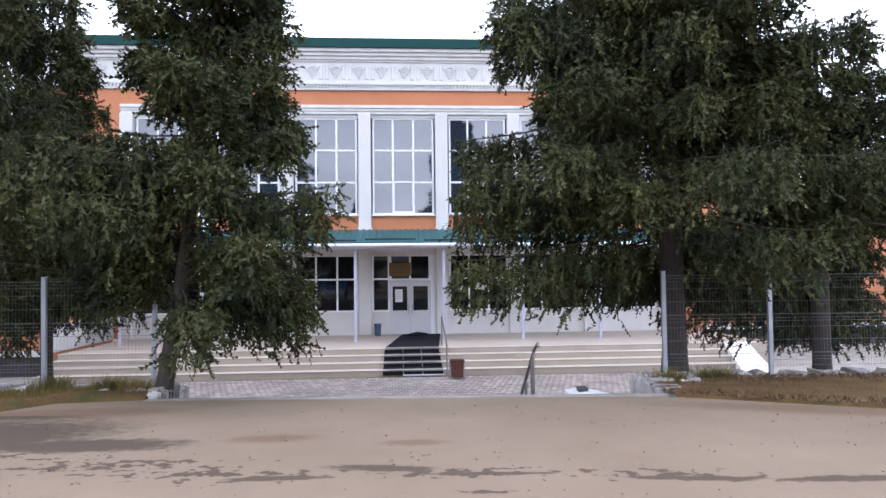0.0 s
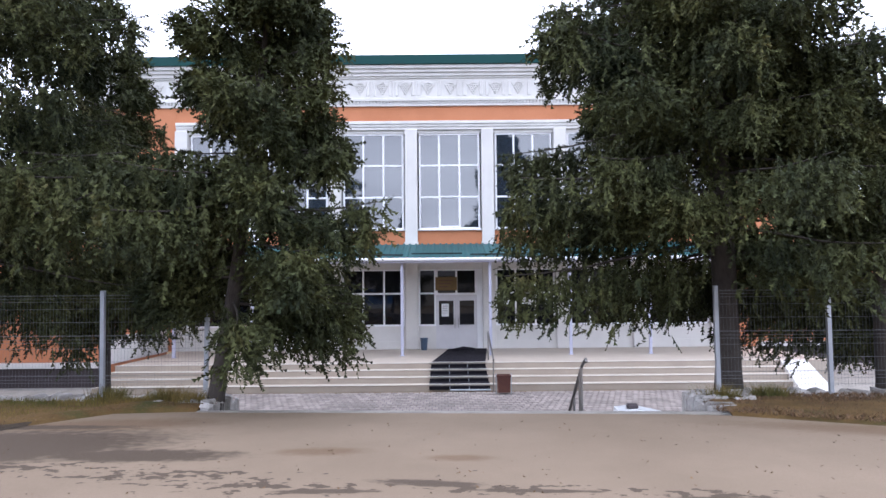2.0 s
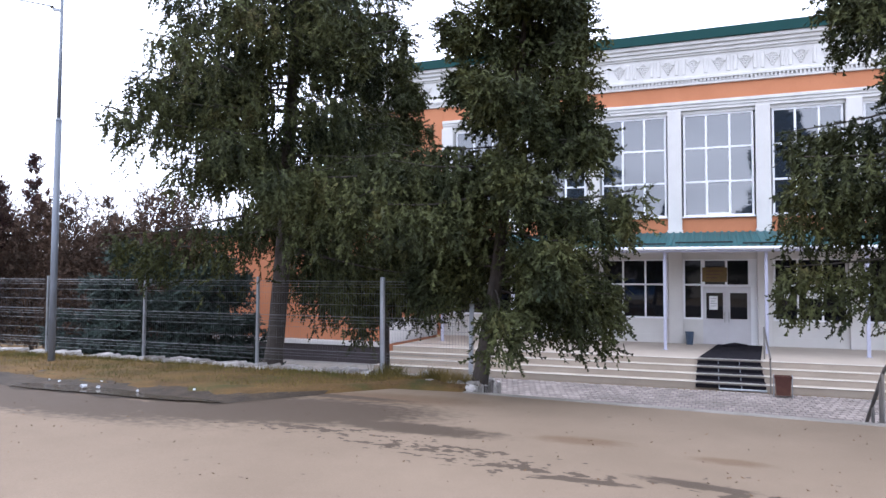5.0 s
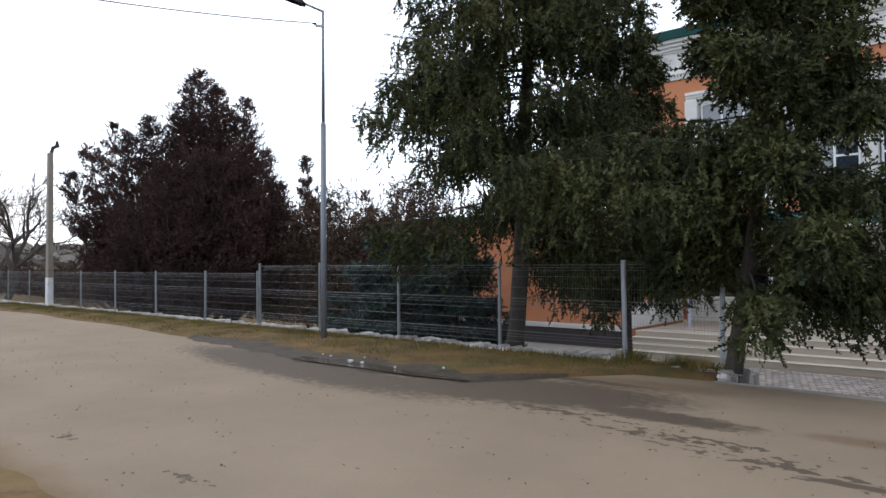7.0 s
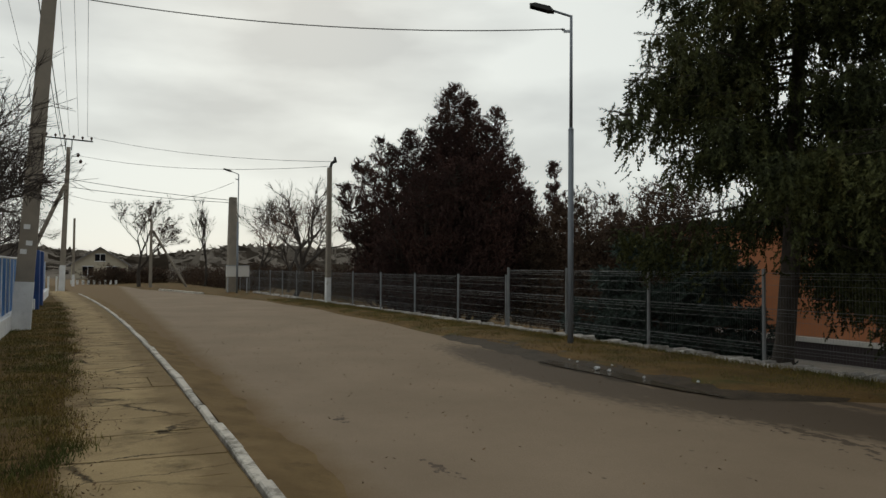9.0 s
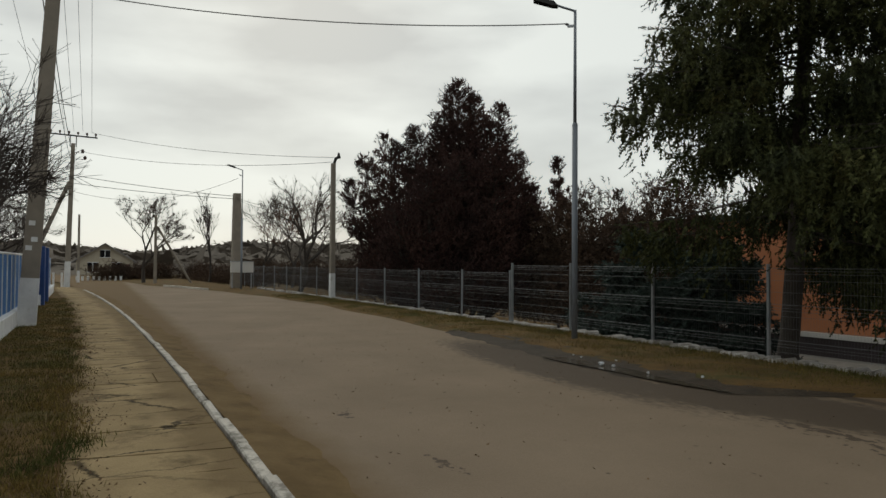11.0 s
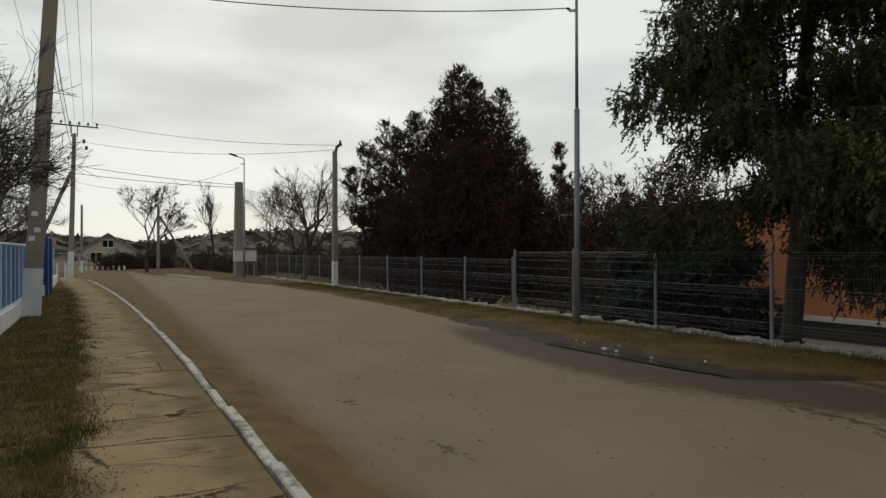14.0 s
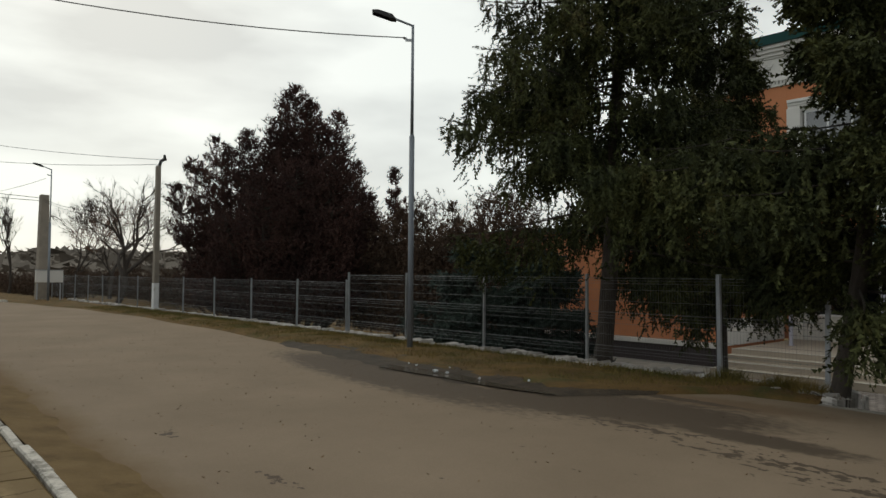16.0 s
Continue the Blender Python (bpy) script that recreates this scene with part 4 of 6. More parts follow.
    for s, (x0, x1) in enumerate(((0.42, 1.265), (1.275, 2.12))):
        door = root("door", pose(x0, 0.05, z(FLOOR)), "", "")
        door.parent = school
        wd = x1 - x0
        part("stile", Mesh().box(0, 0.12, 0, 0.07, 0, 2.21).box(wd - 0.12, wd, 0, 0.07, 0, 2.21).box(0.12, wd - 0.12, 0, 0.07, 1.98, 2.21).box(0.12, wd - 0.12, 0, 0.07, 0.86, 0.98)
             .box(0.12, wd - 0.12, 0, 0.07, 0, 0.14), M_DOORW, door)
        part("panel", Mesh().box(0.12, wd - 0.12, 0.015, 0.055, 0.14, 0.86), M_DOORW, door)
        part("pane", Mesh().quad((0.12, 0.03, 0.98), (wd - 0.12, 0.03, 0.98), (wd - 0.12, 0.03, 1.98), (0.12, 0.03, 1.98)), M_GLASSD, door)
        hx = wd - 0.07 if s == 0 else 0.07
        part("handle", Mesh().tube([(hx, -0.05, 0.85), (hx, -0.05, 1.25)], 0.014, 6).box(hx - 0.01, hx + 0.01, -0.05, 0.0, 0.87, 0.89).box(hx - 0.01, hx + 0.01, -0.05, 0.0, 1.21, 1.23), M_INOX, door)
    # notices behind the glass
    for k, (u, zz, w, h) in enumerate(((0.80, 0.62, 0.30, 0.52), (3.36, 0.98, 0.22, 0.30), (4.22, 0.98, 0.48, 0.32), (5.08, 0.98, 0.22, 0.32))):
        n = single("notice", Mesh().box(-w / 2, w / 2, 0, 0.004, -h / 2, h / 2), M_PAPER, site(u, FC + (0.045 if u < 1 else 0.048), zz + 0.17), "white printed notice stuck on the glass", "notice", "notices on the windows")
        for r in range(4):
            part("print", Mesh().box(-w * 0.36, w * (0.36 - 0.1 * (r % 2)), -0.004, -0.001, h * (0.3 - 0.18 * r), h * (0.33 - 0.18 * r)), M_INK, n)
    n = single("name_board", Mesh().box(-0.45, 0.45, 0, 0.01, -0.28, 0.28), M_YELLOW, site(0.85, FC + 0.04, 1.88), "yellow board in the fanlight, its colour dimmed as if behind glass", "sign")
    for r in range(3):
        part("print", Mesh().box(-0.3, 0.3 - 0.1 * r, -0.004, -0.001, 0.12 - 0.13 * r, 0.16 - 0.13 * r), M_BROWN, n)
    # chimney-free rear closure of the interior
    part("interior_wall", Mesh().box(-10.4, 12.25, 5.0, 5.2, z(FLOOR), z(10.4)), M_WHITE, school)


build_school()


def build_awning():
    aw = root("awning", site(1.0, 27.3, FLOOR), "green profiled-sheet awning on thin lilac posts", "awning")
    z = lambda h: h + 0.17 - FLOOR
    me = Mesh()
    L0, L1 = -10.6, 11.6
    prof = []
    u = L0
    while u < L1:
        prof += [(u, 0.0), (u + 0.13, 0.0), (u + 0.16, 0.045), (u + 0.22, 0.045), (u + 0.25, 0.0)]
        u += 0.25
    n = len(prof)
    for y, zz in ((1.34, z(3.34)), (-1.72, z(2.64))):
        for a, h in prof:
            me.v.append((a, y, zz + h))
    for i in range(n - 1):
        me.f.append((i, i + 1, n + i + 1, n + i))
    k = len(me.v)
    for y, zz in ((1.34, z(3.325)), (-1.72, z(2.625))):
        for a, h in prof:
            me.v.append((a, y, zz + h))
    for i in range(n - 1):
        me.f.append((k + i, k + n + i, k + n + i + 1, k + i + 1))
        me.f.append((n + i, n + i + 1, k + n + i + 1, k + n + i))
    part("sheet_roof", me, M_AWNING, aw, "green profiled metal sheet")
    part("gutter", Mesh().tube([(L0, -1.78, z(2.58)), (L1, -1.78, z(2.58))], 0.06, 8), M_PVC, aw, "white half-round gutter", True)
    part("fascia", Mesh().box(L0, L1, -1.70, -1.66, z(2.46), z(2.60)), M_LILAC, aw)
    part("ledger", Mesh().box(L0, L1, 1.30, 1.36, z(3.15), z(3.30)), M_LILAC, aw)
    part("soffit", Mesh().extrude([(-1.64, z(2.50)), (1.3, z(2.78)), (1.3, z(2.80)), (-1.64, z(2.52))], L0, L1, "x"), M_WHITE, aw)
    for u in (-10.3, -7.4, -4.85, -1.85, 1.43, 4.4, 7.35, 10.3):
        part("post", Mesh().box(u - 0.05, u + 0.05, -1.45, -1.35, 0.0, z(2.46)).box(u - 0.09, u + 0.09, -1.49, -1.31, 0.0, 0.012), M_LILAC, aw, "thin lilac-grey square post")
        part("rafter", Mesh().extrude([(-1.66, z(2.44)), (1.3, z(3.12)), (1.3, z(3.24)), (-1.66, z(2.56))], u - 0.03, u + 0.03, "x"), M_LILAC, aw)
    u = L0 + 0.3
    while u < L1:
        part("gutter_bracket", Mesh().box(u - 0.012, u + 0.012, -1.85, -1.68, z(2.50), z(2.52)), M_PVC, aw)
        u += 0.92
    for k in range(10):
        g0, yy = L0 + 0.3 + 2.2 * k, (-1.25, -1.48)[k % 2]
        guard = Mesh()
        zz = z(3.34) + (yy - 1.34) * 0.2288
        guard.box(g0, g0 + 1.9, yy - 0.012, yy + 0.012, zz + 0.046, zz + 0.10, 0.004)
        part("snow_guard", guard, M_BLACK, aw, "thin dark snow guard")


build_awning()


def build_platform():
    R = 11.7
    pf = root("entrance_platform", site(0, 23.2, COURT), "long cream stone platform with four wide steps", "steps", kind="structure")
    h = FLOOR - COURT
    part("platform", Mesh().box(-10.3, R, 0.0, 5.6, -0.4, h), M_PLATE, pf)
    for i in range(4):
        top = h - i * h / 4
        a = -0.5 * i
        if i:
            part("tread", Mesh().box(-10.3 - 0.004 * i, R + 0.004 * i, a, a + 0.5, -0.4, top), M_PLATE, pf)
        part("nosing", Mesh().box(-10.3 - 0.006 * i, R + 0.006 * i, a - 0.025, a + 0.05, top, top + 0.016, 0.005), M_NOSE, pf, "white step edge")
    ramp = Mesh()
    lo, hi = COURT - COURT, h
    ramp.v += [(11.15, -2.45, 0.02), (12.15, -2.45, 0.02), (12.6, 0.0, h), (11.75, 0.0, h), (11.15, -2.45, -0.2), (12.15, -2.45, -0.2), (12.6, 0.0, -0.2), (11.75, 0.0, -0.2)]
    ramp.f += [(0, 1, 2, 3), (0, 4, 5, 1), (1, 5, 6, 2), (2, 6, 7, 3), (3, 7, 4, 0), (4, 7, 6, 5)]
    part("ramp", ramp, M_WHITE, pf, "white sloping ramp at the end of the steps")
    part("landing", Mesh().box(11.75, 13.5, 0.002, 5.6, -0.4, h - 0.004), M_PLATE, pf)


build_platform()


def build_mat():
    h = FLOOR - COURT
    mat = root("entrance_mat", site(1.06, 23.2, COURT), "black ribbed mat laid over the entrance steps", "mat")
    me = Mesh()
    ring = [(-0.88, -0.02), (0.90, -0.02), (1.28, 5.2), (-0.26, 5.2)]
    n = len(ring)
    me.v += [(a, b, h + 0.045) for a, b in ring] + [(a, b, h + 0.024) for a, b in ring]
    me.f += [tuple(range(n)), tuple(range(2 * n - 1, n - 1, -1))] + [(i, (i + 1) % n, n + (i + 1) % n, n + i) for i in range(n)]
    part("top_mat", me, M_CARPET, mat)
    part("fold", Mesh().tube([(-0.1, 4.2, h + 0.06), (0.3, 4.5, h + 0.09), (0.75, 4.7, h + 0.06)], [0.06, 0.1, 0.05], 8), M_CARPET, mat, smooth=True)
    for i in range(4):
        top = h - i * h / 4
        a = -0.5 * i
        w = 0.9 + 0.012 * i
        part("riser_mat", Mesh().box(-w, w, a - 0.055, a - 0.034, top - h / 4 + 0.03, top - 0.028), M_CARPET, mat)
        if i:
            part("tread_mat", Mesh().box(-w, w, a + 0.0, a + 0.48, top + 0.023, top + 0.045), M_CARPET, mat)
        part("edge_strip", Mesh().box(-w - 0.02, w + 0.02, a - 0.065, a - 0.03, top + 0.03, top + 0.046), M_NOSE, mat, "white edge strip")
        for x in (-0.3, 0.3):
            part("seam", Mesh().box(x - 0.012, x + 0.012, a - 0.062, a - 0.056, top - h / 4 + 0.03, top - 0.03), M_STEEL, mat)
    part("threshold_bar", Mesh().box(-0.3, 0.95, -1.75, -1.6, 0.012, 0.06, 0.01), M_STEEL, mat)
    # slim pole and hand rail beside the mat
    rail = root("slim_hand_rail", site(2.05, 21.4, COURT), "thin grey hand rail beside the mat", "rail")
    part("post", Mesh().tube([(0, 0, 0), (0, 0, 0.95)], 0.025, 8), M_INOX, rail)
    part("post", Mesh().tube([(0.02, 2.6, h), (0.02, 2.6, h + 0.95)], 0.025, 8), M_INOX, rail)
    part("bar", Mesh().tube([(0, -0.05, 0.96), (0.02, 2.65, h + 0.97)], 0.028, 8), M_INOX, rail)


build_mat()


def bin_at(m, label):
    b = root("litter_bin", m, label, "bin")
    part("body", Mesh().extrude([(-0.17, 0.06), (-0.195, 0.54), (0.195, 0.54), (0.17, 0.06)], -0.15, 0.15), M_BROWN, b)
    part("rim", Mesh().box(-0.21, 0.21, -0.17, -0.148, 0.52, 0.57).box(-0.21, 0.21, 0.148, 0.17, 0.52, 0.57).box(-0.215, -0.193, -0.148, 0.148, 0.52, 0.57).box(0.193, 0.215, -0.148, 0.148, 0.52, 0.57), M_BROWN, b)
    for s in (-1, 1):
        part("leg", Mesh().tube([(s * 0.225, 0, 0), (s * 0.225, 0, 0.6)], 0.018, 6), M_STEEL, b)
    return b


bin_at(site(2.3, 20.9, COURT), "red-brown metal litter bin on a steel stand")
bin_at(site(-13.2, 23.5, COURT), "rusty red-brown metal bin by the plinth")
bb = root("plastic_bin", site(-0.08, 28.35, FLOOR), "blue-grey plastic bin beside the column", "bin")
part("body", Mesh().tube([(0, 0, 0), (0, 0, 0.46)], [0.12, 0.155], 12), M_BLUEBIN, bb, smooth=False)
part("rim", Mesh().tube([(0, 0, 0.461), (0, 0, 0.49)], 0.165, 12), M_BLUEBIN, bb)


def build_gate_things():
    r = root("stair_rail", site(2.15, 9.75, -0.25), "bent stainless hand rail at the head of the steps", "rail")
    part("bar", Mesh().tube([(0.02, -0.28, 0.86), (0.02, -0.25, 0.90), (0.01, -0.05, 0.80), (-0.02, 0.95, -0.06)], 0.024, 8), M_INOX, r, smooth=True)
    for y, a, b in ((-0.02, -0.3, 0.78), (0.10, -0.3, 0.68), (0.55, -0.4, 0.28), (0.86, -0.6, 0.02)):
        part("post", Mesh().tube([(0, y, a), (0, y, b)], 0.02, 8), M_INOX, r)
    s = root("broken_slab", site(2.95, 9.62, -0.07, -4), "broken white-painted slab lying at the road edge", "slab")
    part("slab_body", Mesh().extrude([(-0.36, -0.2), (-0.34, 0.02), (-0.1, 0.05), (0.36, -0.05), (0.36, -0.2)], -0.2, 0.25), M_LIME, s)
    part("stone", Mesh().box(-0.22, -0.07, -0.12, 0.02, 0.04, 0.11, 0.02), M_PLINTH, s, "dark lump on the slab")
    edge = Mesh()
    edge.box(-3.95, 2.95, 9.16, 9.30, -1.6, 0.01, 0.01)
    single("road_edge", edge, M_CONC, Matrix(), "worn concrete edge where the road ends", "kerb", kind="structure")


build_gate_things()


# ---- mesh fence ----
def panel_mesh(w, h):
    me = Mesh()
    n = int(w / 0.05)
    for i in range(n + 1):
        x = i * w / n
        me.tube([(x, 0, 0.0), (x, 0, h)], 0.0014, 3, False)
    for zz in (0.03, 0.23, 0.43, 0.63, 0.83, 1.03, 1.23, h - 0.03):
        if zz < h:
            me.tube([(0, -0.004, zz), (w, -0.004, zz)], 0.0028, 3, False)
    for zz in (0.12, 0.72, h - 0.12):
        for dz, y in ((0.0, -0.004), (0.05, -0.035), (0.1, -0.004)):
            me.tube([(0, y, zz + dz), (w, y, zz + dz)], 0.0028, 3, False)
    return me


def build_fence(xs, label, h, lean_seed, post_top=0.1):
    rnd = random.Random(lean_seed)
    f = root("mesh_fence", pose(xs[0], fence_y(xs[0]), road_z(xs[0])), label, "fence")
    ox, oy, oz = xs[0], fence_y(xs[0]), road_z(xs[0])
    for i, x in enumerate(xs):
        y, z = fence_y(x), road_z(x)
        ht = (h if isinstance(h, float) else h[i])
        near = -7 < x < 8
        pw, steel = (0.03, M_STEEL) if near else (0.023, M_STEELD)
        p = part("post", Mesh().box(-pw, pw, -pw, pw, -0.3, ht), steel, f, at=pose(x - ox, y - oy, z - oz, rnd.uniform(-0.8, 0.8), rnd.uniform(-0.7, 0.7), 3))
        part("cap", Mesh().box(-pw * 1.1, pw * 1.1, -pw * 1.1, pw * 1.1, ht, ht + 0.02, 0.005), steel, p)
        if i:
            x0 = xs[i - 1]
            a, b = (x0, x) if x0 < x else (x, x0)
            w = b - a - 0.08
            hh = min(ht, h if isinstance(h, float) else h[i - 1]) - 0.16
            part("wire_panel", panel_mesh(w, hh), M_WIRE, f, kind="stuff", at=pose(a + 0.04 - ox, fence_y(a) - 0.035 - oy, road_z(a) + 0.13 - oz, 0, 0.07, 3.15))


build_fence([-4.3, -5.87, -8.42, -11.1, -13.75, -16.2], "grey welded-wire fence on steel posts", 1.62, 1)
build_fence([-16.32, -18.95, -21.9, -24.8, -27.7, -30.4, -33.0, -35.6, -38.2, -40.8, -43.4, -46.0, -48.6], "lower grey welded-wire fence along the bend", 1.42, 2)
build_fence([3.42, 5.1, 7.6, 10.1, 12.6, 15.1], "grey welded-wire fence with leaning posts", 1.62, 3)


# ---- trees ----
def unit(a):
    return a / np.maximum(np.linalg.norm(a, axis=-1, keepdims=True), 1e-9)


def needles(P, D, L, rng, n, size, width, forward=0.55):
    """Triangles that stand off round the twigs that start at P, along D, of length L."""
    m = len(P)
    s = np.linspace(0.05, 1.0, n)[None, :, None] * np.ones((m, 1, 1))
    base = P[:, None] + D[:, None] * L[:, None, None] * s
    rad = rng.normal(size=(m, n, 3))
    rad = unit(rad - (rad * D[:, None]).sum(-1, keepdims=True) * D[:, None])
    tip = base + (D[:, None] * forward + rad * 0.85) * (size * rng.uniform(0.7, 1.25, (m, n, 1)))
    side = unit(np.cross(rad, D[:, None])) * 0.35 + D[:, None] * 0.94
    side = side * width * 0.5
    return np.stack([base - side, base + side, tip], 2).reshape(-1, 3, 3)


def shoots(P, D, L, rng, w):
    """Needled shoots: saw-toothed on both sides, the teeth leaning forwards and turned about the shoot."""
    m, n = len(P), 5
    a = rng.normal(size=(m, 3))
    a = unit(a - (a * D).sum(-1, keepdims=True) * D)
    b = np.cross(D, a)
    out = []
    for side in (-1.0, 1.0):
        s = (np.arange(n) / n)[None, :, None]
        base = P[:, None] + D[:, None] * (L[:, None, None] * s)
        step = D[:, None] * (L / n * 1.15)[:, None, None]
        phi = rng.normal(0, 0.7, (m, n, 1))
        rad = (a[:, None] * np.cos(phi) + b[:, None] * np.sin(phi)) * side
        size = w * rng.uniform(0.6, 1.3, (m, n, 1)) * (1.15 - 0.5 * s)
        out.append(np.stack([base, base + step, base + step * 0.5 + rad * size + D[:, None] * size * 0.9], 2).reshape(-1, 3, 3))
    return np.concatenate(out)


def spruce(name, x, y, z, height, reach, low, seed, label, lean=(0.0, 0.0), trunk_r=0.17, mat=None, per=7.0, droop=1.0, bare=0.0, sec=50, tw=7, prune=0, needle=0.072, group="", bias=None, cover=0, strings=9, power=0.8):
    rng = np.random.default_rng(seed)
    tree = root(name, pose(x, y, z), label, "tree", group)
    zs = [-0.4, 0, 0.4, low, height * 0.5, height * 0.8, height]
    me = Mesh()
    k_lean = lean[2] if len(lean) > 2 else 30.0
    ax = lambda h: Vector((lean[0] * k_lean * (1 - math.exp(-h / k_lean)) + 0.03 * math.sin(h * 1.1 + seed), lean[1] * h + 0.03 * math.cos(h * 0.9 + seed), h))
    me.tube([ax(h) for h in zs], [trunk_r * 1.35, trunk_r * 1.15, trunk_r, trunk_r * 0.92, trunk_r * 0.55, trunk_r * 0.25, 0.015], 10)
    part("trunk", me, M_BARK, tree, "rough grey-brown trunk", True)
    limbs = Mesh()
    P, D, L = [], [], []
    h = low
    while h < height - 0.3:
        k = rng.poisson(per * 0.55) + 2
        for _ in range(k):
            az = rng.uniform(0, 2 * np.pi)
            hh = h + rng.uniform(-0.15, 0.15)
            frac = (hh - low) / (height - low)
            ln = reach * (1 - frac) ** power * rng.uniform(0.55, 1.15) * (0.8 + 0.2 * min(1, frac * 8)) + 0.25
            if bias:
                ln *= 1 + bias[1] * math.cos(az - bias[0])
            out = np.array([math.cos(az), math.sin(az), 0.0])
            if hh < 2.6 and prune is not None and out[1] < 0.1 and out[0] * prune >= -0.1:
                out = np.array([out[0], abs(out[1]) + 0.1, 0.0])
                out /= np.linalg.norm(out)
            side = np.array([-out[1], out[0], 0.0])
            slope = (0.10 if frac > 0.5 else 0.0) * rng.uniform(0.3, 1.6) - 0.07 * droop * (1 - frac) ** 2 + rng.normal(0, 0.10)
            slope = max(slope, -0.12)
            s = np.linspace(0, 1, 7)
            zz = slope * s * ln - 0.10 * droop * ln * s ** 2 + 0.10 * ln * np.clip(s - 0.6, 0, 1) ** 1.5 * 3.0
            o = np.array(ax(hh))
            bend = rng.uniform(-0.12, 0.12) * ln
            path = o + out * (s * ln)[:, None] + side * (bend * s ** 2)[:, None] + np.array([0, 0, 1.0]) * zz[:, None]
            r0 = 0.007 + 0.0055 * ln
            limbs.tube([tuple(p) for p in path], [r0 * (1 - 0.85 * t) + 0.003 for t in s], 4, False)
            m = max(6, int(sec * (0.35 + 0.65 * ln / reach)))
            t = rng.uniform(0.06 + bare * 0.3, 1.0, m) ** 0.8
            pos = np.stack([np.interp(t, s, path[:, i]) for i in range(3)], 1)
            fwd = unit(np.gradient(path, axis=0))
            fd = np.stack([np.interp(t, s, fwd[:, i]) for i in range(3)], 1)
            sg = rng.choice([-1.0, 1.0], m)[:, None]
            ls = (0.16 + 0.30 * ln * (1 - t) ** 0.8) * rng.uniform(0.6, 1.2, m)
            sd = unit(fd * 0.7 + side * sg * rng.uniform(0.4, 1.1, (m, 1)) + np.array([0, 0, -0.22 * droop]) + rng.normal(0, 0.12, (m, 3)))
            u = rng.uniform(0, 1, (m, tw))
            hang = 0.35 * droop * (u * ls[:, None]) ** 1.5
            tp = pos[:, None] + sd[:, None] * (u * ls[:, None])[..., None] + np.array([0, 0, -1.0]) * hang[..., None]
            down = rng.uniform(0.2, 1.9, (m, tw, 1)) * droop * (0.55 + 0.6 * (1 - frac))
            tp = tp + np.array([0, 0, -1.0]) * (rng.uniform(0, 1, (m, tw, 1)) ** 1.6 * (0.16 + 0.42 * (1 - frac) ** 1.5) * droop)
            td = unit(sd[:, None] * 0.6 + np.array([0, 0, -0.45]) * down + rng.normal(0, 0.42, (m, tw, 3)))
            tl = rng.uniform(0.14, 0.32, (m, tw))
            P.append(tp.reshape(-1, 3)), D.append(td.reshape(-1, 3)), L.append(tl.ravel())
            # strings of twigs hanging from the branch
            ns = int(strings * ln)
            if ns:
                t2 = rng.uniform(0.2, 1.0, ns)
                sp = np.stack([np.interp(t2, s, path[:, i]) for i in range(3)], 1) + side * rng.normal(0, 0.10 * ln, (ns, 1))
                sl = rng.uniform(0.12, 0.75, ns) * droop * (0.45 + 0.6 * (1 - frac)) * (0.6 + 0.4 * ln / reach)
                kk = np.arange(8) / 8.0
                sway = rng.normal(0, 0.10, (ns, 1, 3)) * np.array([1, 1, 0.0])
                q3 = sp[:, None] + (np.array([0, 0, -1.0]) + sway) * (sl[:, None] * kk)[..., None]
                P.append(q3.reshape(-1, 3))
                D.append(unit(np.array([0, 0, -1.0]) + sway + rng.normal(0, 0.28, (ns, 8, 3))).reshape(-1, 3))
                L.append(np.repeat(sl / 8 * 1.7 + 0.05, 8))
            # leading shoot
            q = np.linspace(0.6, 1.0, 6)
            P.append(np.stack([np.interp(q, s, path[:, i]) for i in range(3)], 1))
            D.append(unit(np.stack([np.interp(q, s, fwd[:, i]) for i in range(3)], 1) + np.array([0, 0, 0.15])))
            L.append(np.full(6, 0.16))
        h += 0.30 + 0.05 * rng.random()
    if cover:
        # short hanging twigs close round the trunk
        hz = rng.uniform(low + 0.7, height * 0.85, cover)
        az = rng.uniform(0, 2 * np.pi, cover)
        rr = trunk_r * (1 - hz / height) + rng.uniform(0.05, 0.7, cover) * (1 - 0.6 * hz / height)
        o = np.array([tuple(ax(q)) for q in hz])
        d0 = np.stack([np.cos(az), np.sin(az), np.zeros(cover)], 1)
        P.append(o + d0 * rr[:, None])
        D.append(unit(d0 * 0.5 + np.array([0, 0, -0.7]) + rng.normal(0, 0.3, (cover, 3))))
        L.append(rng.uniform(0.16, 0.34, cover))
    P, D, L = np.concatenate(P), np.concatenate(D), np.concatenate(L)
    part("branchwork", limbs, M_BARK, tree, kind="stuff")
    crown = triangles("crown", shoots(P, D, L, rng, needle * 0.62), mat or M_SPRUCE)
    part("crown", crown, None, tree, kind="stuff")
    return tree


